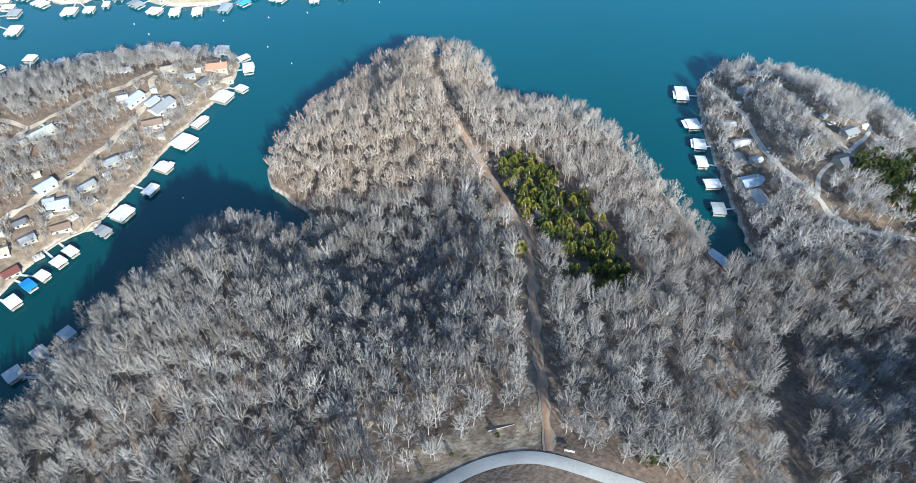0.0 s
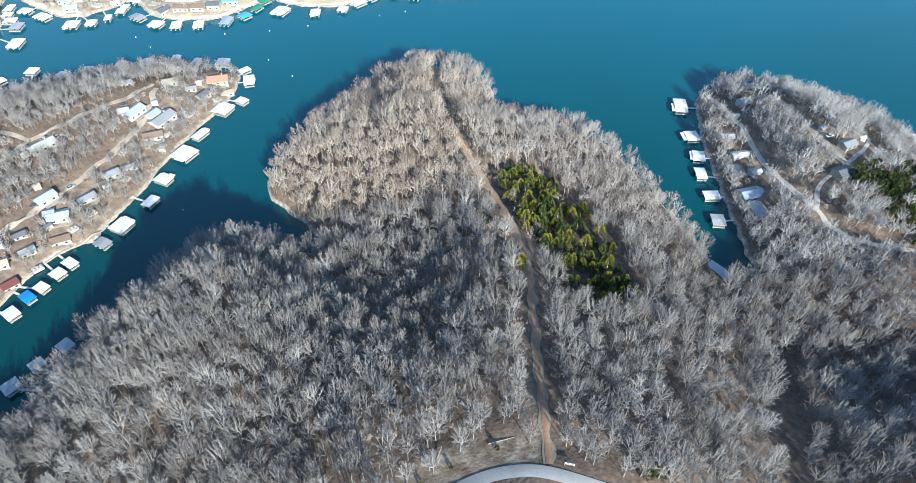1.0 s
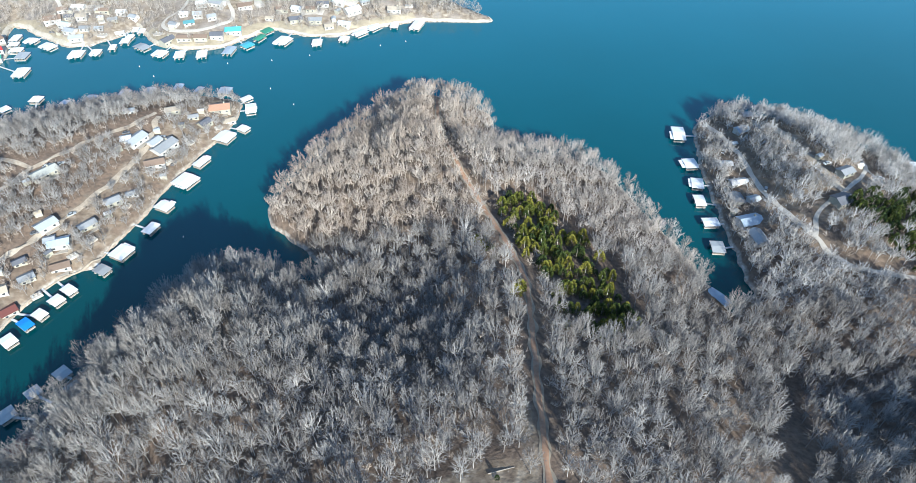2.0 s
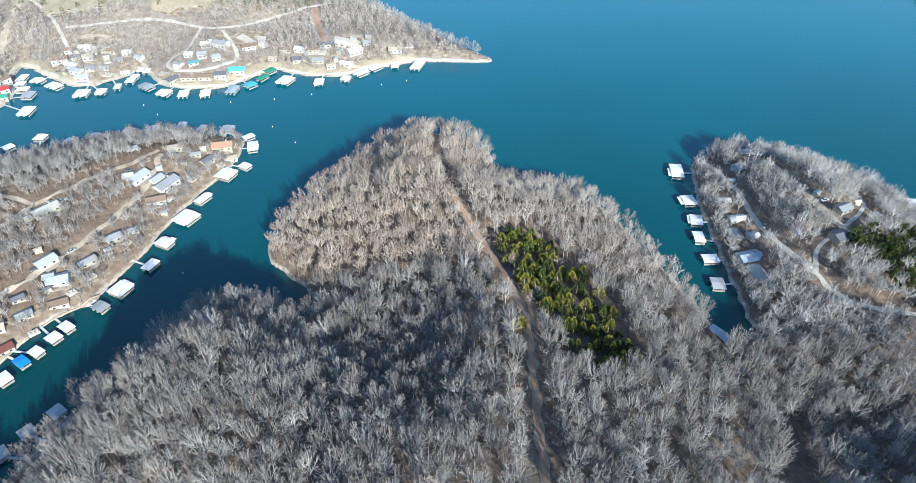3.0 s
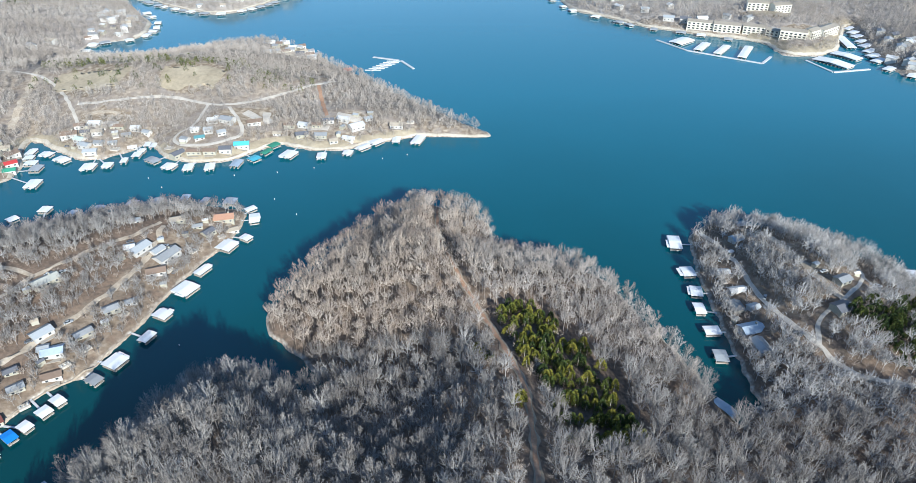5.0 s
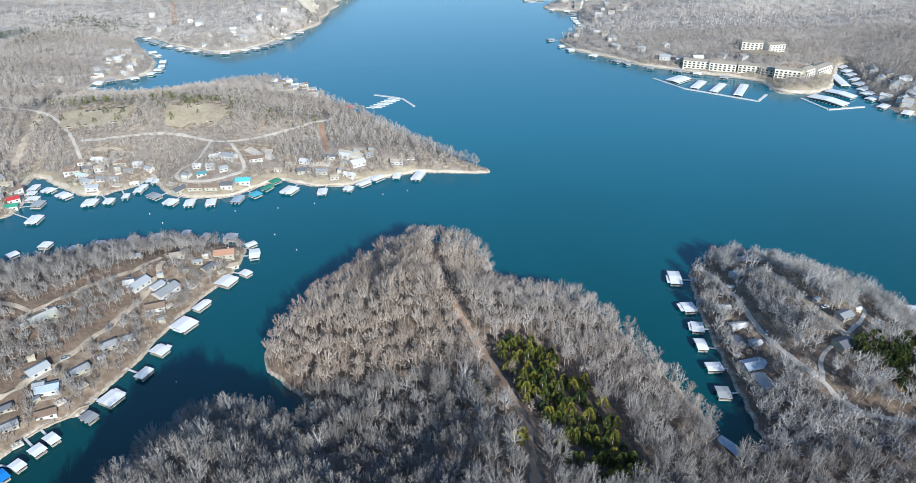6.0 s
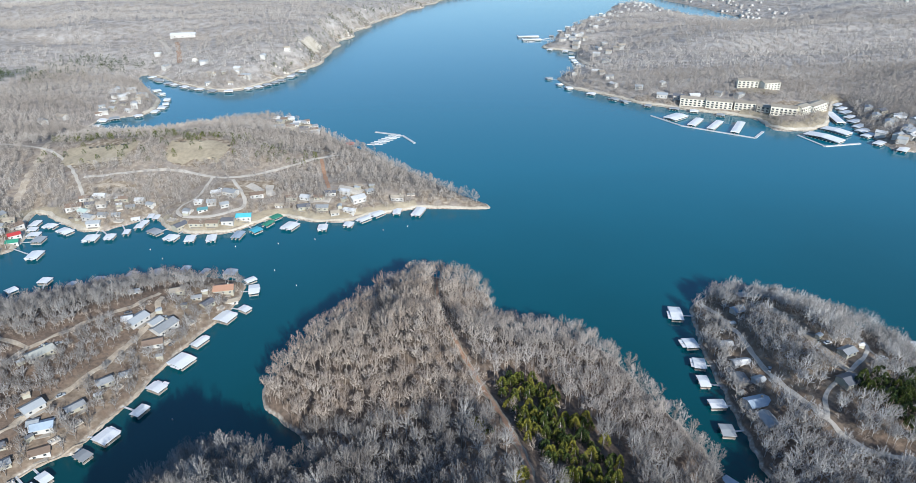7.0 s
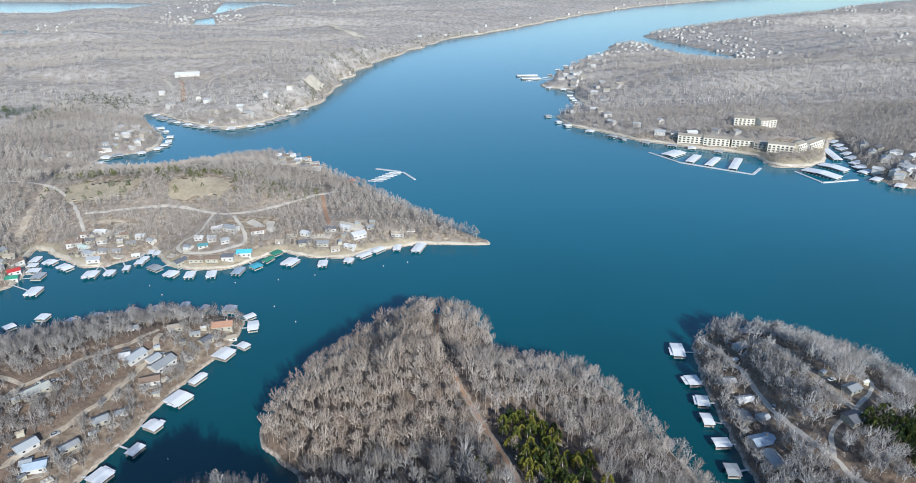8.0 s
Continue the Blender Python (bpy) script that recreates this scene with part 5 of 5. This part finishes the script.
def boat_dock(x, y, L, W, turn, roof, group, detail=True):
    """A floating covered dock: deck fingers between the slips, posts, a low roof and a walkway to the bank."""
    L, W = 0.93 * L, 0.93 * W
    t = thing("boat_dock", pose(x, y, 0, 0, 0, turn), "floating boat dock with a %s roof on the lake" % DOCK_WORDS[roof], "boat dock", group)
    slips = max(1, round(W / 4.6))
    ys = [-W / 2 + 0.5 + k * (W - 1.0) / slips for k in range(slips + 1)]
    back = -1 if Vector((math.cos(radians(turn)), math.sin(radians(turn)), 0)).dot(shoreward(x, y)[0]) < 0 else 1
    deck = [(min(back * L / 2, back * (L / 2 - 1.5)), max(back * L / 2, back * (L / 2 - 1.5)), -W / 2, W / 2, 0.25, 0.55)]
    x0, x1 = sorted((-back * L / 2, back * (L / 2 - 1.5)))
    deck += [(x0, x1, yk - 0.45, yk + 0.45, 0.25, 0.55) for yk in ys]
    part("deck", boxes(*deck), M_WOOD, t)
    part("float", boxes(*[(a + 0.2, b - 0.2, c + 0.1, d - 0.1, -0.3, 0.25) for a, b, c, d, _, _ in deck]), M_FLOAT, t)
    over = 0.3
    part("roof", gable(L, W, 2.15, 0.035 * W + 0.12, over, 0.2 if detail else 0.75), M_DOCKROOF[roof], t, DOCK_WORDS[roof] + " roof")
    if detail:
        posts = [(sx, yk) for yk in ys for sx in (-L / 2 + 0.3, L / 2 - 0.3)]
        for sx, yk in posts:
            part("post", boxes((sx - 0.1, sx + 0.1, yk - 0.1, yk + 0.1, 0.55, 2.25)), M_STEEL, t)
        # a lower roof over the swim deck, stepped along the open side
        if L * W > 55 and roof == "white":
            for k in range(slips):
                s0, s1 = ys[k] + 0.2, ys[k + 1] - 0.2
                e0 = -back * (L / 2 + 0.25)
                e1 = -back * (L / 2 + dock_rng.uniform(0.5, 2.6))
                part("awning", boxes((min(e0, e1), max(e0, e1), s0, s1, 2.05, 2.2)), M_DOCKROOF[roof], t)
    way, reach = shoreward(x, y)
    if reach < 40:
        local = t.matrix_world.to_3x3().inverted() @ way
        bm = boxes((0, reach + 3.0 - min(L, W) * 0.3, -0.55, 0.55, 0.45, 0.62))
        bmesh.ops.transform(bm, matrix=Matrix.Translation(local * min(L, W) * 0.35) @ pose(0, 0, 0, 0, 0, math.degrees(math.atan2(local.y, local.x))), verts=bm.verts)
        part("gangway", bm, M_FLOAT, t, "narrow pale gangway to the bank")
    return t


def dock_row(plan, group, colours, detail=True):
    for k, d in enumerate(plan):
        boat_dock(*d, colours.get(k, "white"), group, detail)


dock_row(LEFT_DOCKS, "docks of the cottage shore", {1: "grey"})
dock_row(LEFT0_DOCKS, "docks of the cottage shore", {0: "blue", 3: "pale", 4: "pale", 5: "pale"})
dock_row(RIGHT_DOCKS, "docks of the east shore", {5: "pale", 7: "slate"})
dock_row(BACK_DOCKS, "docks behind the cottage shore", {2: "slate", 3: "slate", 4: "slate", 5: "pale", 6: "slate", 7: "slate", 8: "slate"})
dock_row(MID_DOCKS, "docks of the headland", {5: "pale", 14: "pale"})
dock_row(MID2_DOCKS, "docks of the headland", {2: "slate", 3: "cyan", 4: "green", 5: "green"})
dock_row(MARINA_DOCKS, "marina docks", {}, False)
dock_row(COVE_DOCKS, "docks of the far cove", {}, False)


def shore_docks(line, gap, group, seed):
    """Docks at loose intervals along a far shoreline."""
    r = random.Random(seed)
    p = resample(line, 1.0)
    k = gap / 2
    while k < len(p):
        x, y = p[int(k)]
        way, _ = shoreward(x, y)
        x, y = x - way.x * 11, y - way.y * 11
        if shoreward(x, y)[1] > 5:
            boat_dock(x, y, r.uniform(8, 11), r.uniform(8, 13), math.degrees(math.atan2(way.y, way.x)) + r.uniform(-12, 12), r.choice(("white", "white", "pale")), group, False)
        k += gap * r.uniform(0.6, 1.5)


shore_docks(NORTH[0:4], 20, "docks of the north shore", 7)
shore_docks(NORTH[3:8], 22, "docks of the north shore", 1)
shore_docks(NORTH[9:19], 18, "docks of the north shore", 2)
shore_docks(RIGHT[15:22], 32, "docks of the far point", 3)
shore_docks(RIGHT[23:28], 26, "docks of the far point", 4)
shore_docks(RIGHT[28:32], 55, "docks of the far point", 5)
shore_docks(MID[36:41], 30, "docks of the north shore", 6)


def breakwater(points, width, label):
    a = thing("breakwater", pose(points[0][0], points[0][1], 0), label, "breakwater")
    for (x0, y0), (x1, y1) in zip(points[:-1], points[1:]):
        n_ = math.hypot(x1 - x0, y1 - y0)
        bm = boxes((0, n_, -width / 2, width / 2, -0.3, 0.7))
        bmesh.ops.transform(bm, matrix=pose(x0 - points[0][0], y0 - points[0][1], 0, 0, 0, math.degrees(math.atan2(y1 - y0, x1 - x0))), verts=bm.verts)
        part("float", bm, M_FLOAT, a)
    return a


breakwater([(253, 825), (279, 781), (351, 732), (371, 757)], 3.0, "long pale floating breakwater along the marina")
breakwater([(406, 743), (418, 702), (464, 712)], 3.0, "pale floating breakwater round the covered slips")
breakwater([(-99, 756), (-68, 744)], 3.0, "straight pale floating breakwater off the headland")
breakwater([(-65, 742), (-49, 714)], 3.0, "short pale floating breakwater off the headland")
breakwater([(128, 1430), (144, 1352), (196, 1401)], 3.0, "pale floating breakwater at the far marina")
pier = breakwater([(-96, 707), (-71, 744)], 2.0, "open finger dock with empty slips off the headland")
pier.name = "finger_dock"
(fx0, fy0), (fx1, fy1) = [(-96, 707), (-71, 744)]
for k in range(7):
    u = (k + 0.5) / 7
    part("finger", boxes((u * (fx1 - fx0) - 9, u * (fx1 - fx0) + 9, u * (fy1 - fy0) - 0.8, u * (fy1 - fy0) + 0.8, -0.2, 0.6)), M_FLOAT, pier)
for far_dock in (((149, 1407), 48, 14, 10), ((153, 1371), 42, 14, 10)):
    boat_dock(far_dock[0][0], far_dock[0][1], *far_dock[1:], "white", "far marina docks", False)


# scattered white houses on the far shores
def far_houses(line, band, gap, seed):
    r = random.Random(seed)
    p = resample(line, 2.0)
    k = 0
    while k < len(p):
        x, y = p[int(k)]
        way, _ = shoreward(x, y)
        u = r.uniform(*band)
        x, y = x + way.x * u, y + way.y * u
        if ground(x, y) > 2:
            L = r.uniform(9, 14)
            t = thing("house", pose(x, y, ground(x, y), 0, 0, r.uniform(0, 180)), "pale lake house among the trees of the far shore", "house", "far shore houses")
            part("wall", walls(L, 8, -3, 4.6, 1.7), WALL["white"], t)
            part("roof", gable(L, 8, 4.6, 1.7, 0.6, 0.2), ROOF[r.choice(("pale", "grey", "white", "white", "tan"))], t)
        k += gap / 2 * r.uniform(0.5, 1.6)


far_houses(NORTH[0:4], (10, 45), 22, 20)
far_houses(RIGHT[2:8], (8, 75), 11, 33)
far_houses(NORTH[3:8], (14, 50), 22, 21)
far_houses(NORTH[9:19], (14, 60), 40, 22)
far_houses(NORTH[24:31], (12, 60), 180, 23)
far_houses(RIGHT[15:22], (14, 60), 30, 24)
far_houses(RIGHT[23:31], (14, 80), 18, 25)


def hamlet(lines):
    """The small white houses of the farthest shores, too many and too far to tell apart."""
    r = random.Random(40)
    base, roof = walls(13, 9, -3, 5, 2.0), gable(13, 9, 5, 2.0, 0.6, 0.2)
    V, F = [], []
    shapes = []
    for bm in (base, roof):
        bmesh.ops.triangulate(bm, faces=bm.faces)
        bm.verts.index_update()
        shapes.append((np.array([v.co for v in bm.verts]), np.array([[v.index for v in f.verts] for f in bm.faces])))
        bm.free()
    one = (np.concatenate([shapes[0][0], shapes[1][0]]), np.concatenate([shapes[0][1], shapes[1][1] + len(shapes[0][0])]))
    one = (*one, np.zeros(len(one[0])))
    places = []
    for line, band, gap in lines:
        p = resample(line, 2.0)
        t = np.gradient(p, axis=0)
        for k in range(0, len(p), max(1, int(gap / 2))):
            u = r.uniform(*band) * r.choice((-1, 1))
            n_ = Vector((-t[k][1], t[k][0])).normalized()
            places.append((p[k][0] + n_.x * u, p[k][1] + n_.y * u))
    places = np.array(places)
    d = shore(places[:, 0], places[:, 1])
    places = places[d > 8]
    V, F, T = scatter([one], np.c_[places, height(places[:, 0], places[:, 1])], np.random.default_rng(8), (0.4, 0.8))
    me = mesh_arrays("far_houses", V, F)
    me.materials.append(WALL["white"])
    tagged(new("far_houses", me), "scattered pale houses along the farthest shores", "houses", kind="stuff")


hamlet([([(691, 2451), (686, 2103), (729, 1918), (751, 1763), (763, 1616)], (0, 75), 8), ([(930, 2803), (1002, 2605), (917, 2097), (1032, 2152)], (0, 50), 9),
        ([(1442, 3269), (1615, 3167), (1451, 2543), (1607, 2414)], (0, 60), 14), ([(1032, 2152), (1082, 2029), (1148, 1899), (1095, 1597)], (0, 60), 18), (RIGHT[30:38], (14, 110), 6), (BEYOND[0:9], (14, 160), 12), (ARMS[0][:4], (14, 140), 12), (ARMS[1] + ARMS[1][:1], (14, 120), 9), (ARMS[2][:4], (14, 120), 9),
        (ARMS[3] + ARMS[3][:1], (14, 140), 16)])


# buoys
for bx, by in [(-243, 452), (-227, 437), (-177, 457), (-144, 462), (-116, 470), (-62, 487), (-42, 494), (-136, 419), (-115, 397), (-150, 260)]:
    t = thing("buoy", pose(bx, by, 0), "small white marker buoy floating on the lake", "buoy", "marker buoys")
    bm = bmesh.new()
    bmesh.ops.create_cone(bm, cap_ends=True, segments=10, radius1=0.3, radius2=0.25, depth=1.1, matrix=Matrix.Translation((0, 0, 0.3)))
    part("body", bm, M_WHITE, t)
    bm = bmesh.new()
    bmesh.ops.create_cone(bm, cap_ends=True, segments=10, radius1=0.31, radius2=0.31, depth=0.12, matrix=Matrix.Translation((0, 0, 0.6)))
    part("band", bm, ROOF["rust"], t, "orange band")


# ------------------------------------------------------------------ small things by the road
def log(x, y, length, turn, label):
    bm = bmesh.new()
    bmesh.ops.create_cone(bm, cap_ends=True, segments=8, radius1=0.22, radius2=0.12, depth=length, matrix=pose(0, 0, 0.2, 0, 90, 0))
    t = thing("fallen_log", pose(x, y, ground(x, y), 0, 0, turn), label, "log")
    part("stem", bm, M_TRUNK, t)
    for k in range(3):
        bm = bmesh.new()
        bmesh.ops.create_cone(bm, cap_ends=True, segments=5, radius1=0.07, radius2=0.02, depth=1.6, matrix=pose(length * (0.1 + 0.12 * k), (-1) ** k * 0.6, 0.5, 60 * (-1) ** k, 20, 0))
        part("branch_stub", bm, M_TRUNK, t)


log(14, 100, 9, 15, "long pale fallen log on brown grass")
log(-6, 95, 6, 70, "pale fallen log with stubs on the verge")
log(56, 104, 7, 60, "pale fallen trunk under bare trees")

t = thing("mailbox_rack", pose(34.5, 90.6, ground(34.5, 90.6), 0, 0, -12), "row of white mailboxes on a wooden rack by the lane", "mailboxes")
part("beam", boxes((-1.7, 1.7, -0.25, 0.25, 0.95, 1.05)), M_WOOD, t)
for px in (-1.5, 0, 1.5):
    part("post", boxes((px - 0.06, px + 0.06, -0.06, 0.06, -0.5, 0.95)), M_WOOD, t)
for k in range(8):
    bm = boxes((-0.13 + 0.4 * k - 1.4, 0.15 + 0.4 * k - 1.4, -0.28, 0.28, 1.05, 1.32))
    bmesh.ops.bevel(bm, geom=[e for e in bm.edges], offset=0.05, segments=2, affect="EDGES")
    part("mailbox", bm, M_WHITE, t)


def car(x, y, turn, paint, label):
    t = thing("car", pose(x, y, ground(x, y) + 0.05, 0, 0, turn), label, "car", "parked cars")
    bm = boxes((-2.3, 2.3, -0.9, 0.9, 0.35, 0.95))
    bmesh.ops.bevel(bm, geom=[e for e in bm.edges], offset=0.14, segments=2, affect="EDGES")
    part("body", bm, paint, t)
    bm = boxes((-1.7, 0.9, -0.78, 0.78, 0.9, 1.5))
    for v in bm.verts:
        if v.co.z > 1.2:
            v.co.x *= 0.75
            v.co.y *= 0.85
    c = part("cabin", bm, M_PANE, t, "dark glass cabin")
    part("roof_panel", boxes((-1.15, 0.55, -0.62, 0.62, 1.48, 1.53)), paint, c)
    for sx in (-1.4, 1.4):
        for sy in (-0.85, 0.85):
            bm = bmesh.new()
            bmesh.ops.create_cone(bm, cap_ends=True, segments=14, radius1=0.34, radius2=0.34, depth=0.24, matrix=pose(sx, sy, 0.34, 90, 0, 0))
            w = part("wheel", bm, M_PANE, t, "black tyre")
            bm = bmesh.new()
            bmesh.ops.create_cone(bm, cap_ends=True, segments=10, radius1=0.2, radius2=0.2, depth=0.26, matrix=pose(sx, sy, 0.34, 90, 0, 0))
            part("rim", bm, M_STEEL, w)


car(238, 290, -15, M_WHITE, "white car parked beside the gravel loop")
car(207, 294, 20, M_WHITE, "white car parked among the bare trees")
car(165, 331, 60, M_WHITE, "white van parked under the bare trees")
car(-174, 322, 70, ROOF["slate"], "dark car parked by the lake house")
car(-186, 342, 40, ROOF["pale"], "silver car parked by the lake houses")
car(-233, 297, 50, M_WHITE, "white car by the long pale building")


def shed(x, y, L, W, turn, roof, label):
    t = thing("shed", pose(x, y, ground(x, y) + 0.1, 0, 0, turn), label, "shed", "small sheds")
    part("wall", walls(L, W, -1, 2.1, W * 0.2), WALL["tan"], t)
    part("roof", gable(L, W, 2.1, W * 0.22, 0.25, 0.1), ROOF[roof], t)
    part("door", boxes((L / 2 - 0.02, L / 2 + 0.05, -0.45, 0.45, 0.05, 1.9)), M_WOOD, t)


def patio(x, y, L, W, turn, label):
    """A concrete pad with a bench and a few garden chairs."""
    t = thing("patio", pose(x, y, max(ground(x + dx, y + dy) for dx in (-2, 0, 2) for dy in (-2, 0, 2)) + 0.1, 0, 0, turn), label, "patio", "patios")
    part("slab", boxes((-L / 2, L / 2, -W / 2, W / 2, -1.2, 0)), M_GRAVEL, t)
    part("bench", boxes((-0.9, 0.9, -0.25, 0.25, 0.38, 0.46), (-0.8, -0.7, -0.2, 0.2, 0, 0.38), (0.7, 0.8, -0.2, 0.2, 0, 0.38), (-0.9, 0.9, 0.2, 0.27, 0.46, 0.95)), M_WOOD, t)
    for k in range(3):
        cx = -L / 2 + 0.8 + k * (L - 1.6) / 2
        part("garden_chair", boxes((cx - 0.3, cx + 0.3, -W / 2 + 0.4, -W / 2 + 0.95, 0.3, 0.4), (cx - 0.3, cx + 0.3, -W / 2 + 0.92, -W / 2 + 1.0, 0.3, 0.9), (cx - 0.28, cx - 0.2, -W / 2 + 0.4, -W / 2 + 0.9, 0, 0.3), (cx + 0.2, cx + 0.28, -W / 2 + 0.4, -W / 2 + 0.9, 0, 0.3)), WALL["white"], t)


for sx, sy, st, sr in ((-176, 309, 20, "grey"), (-204, 322, 50, "tan"), (-190, 346, 30, "pale"), (-178, 356, 10, "slate"), (-224, 262, 40, "tan"), (-211, 239, 60, "slate"), (-228, 224, 20, "pale"),
                       (-193, 271, 30, "white"), (-238, 283, 50, "pale"), (-171, 374, 20, "white"), (172, 335, 20, "white"), (155, 275, 40, "grey"), (205, 300, 30, "white"), (228, 297, 10, "white")):
    shed(sx, sy, 3.6, 2.6, st, sr, "small garden shed with a %s roof under bare trees" % ROOF_WORDS[sr])
for sx, sy, st in ((-170, 343, 60), (-177, 322, 65), (-158, 363, 40), (-187, 280, 65), (-195, 252, 55), (-200, 240, 50), (-209, 216, 45), (157, 295, 95), (156, 262, 95), (160, 310, 95)):
    patio(sx, sy, 5, 3.5, st, "pale concrete patio with bench and chairs by a cottage")
for sx, sy, st, p, w in ((-205, 338, 20, "slate", "dark pickup"), (-191, 348, 70, "pale", "silver car"), (-210, 267, 40, "pale", "silver car"), (-222, 251, 30, "slate", "dark car"), (-181, 341, 60, "red", "red car"),
                         (175, 288, 60, "pale", "silver car"), (180, 254, 40, "slate", "dark car"), (-227, 300, 50, "pale", "pale car")):
    car(sx, sy, st, ROOF[p], w + " parked beside the gravel lane")

# sheds, patios and cars between the headland houses
yard_rng = random.Random(23)
for h in MID_HOUSES + MID_COTTAGES:
    for k in range(2):
        px, py = h[0] + yard_rng.uniform(-13, 13), h[1] + yard_rng.uniform(-9, 12)
        if shore(np.array([px]), np.array([py]))[0] > 4 and all(math.hypot(px - q[0], py - q[1]) > 0.5 * q[2] + 4 for q in MID_HOUSES + MID_COTTAGES):
            kind_ = yard_rng.choice(("shed", "shed", "patio", "car"))
            if kind_ == "shed":
                roof_ = yard_rng.choice(("grey", "pale", "tan", "brown", "white"))
                shed(px, py, 5, 3.6, yard_rng.uniform(0, 180), roof_, "small shed with a %s roof by the shore houses" % ROOF_WORDS[roof_])
            elif kind_ == "patio":
                patio(px, py, 7, 5, yard_rng.uniform(0, 180), "pale concrete patio by the headland shore houses")
            else:
                car(px, py, yard_rng.uniform(0, 180), yard_rng.choice((M_WHITE, ROOF["pale"], ROOF["slate"])), "car parked between the headland houses")
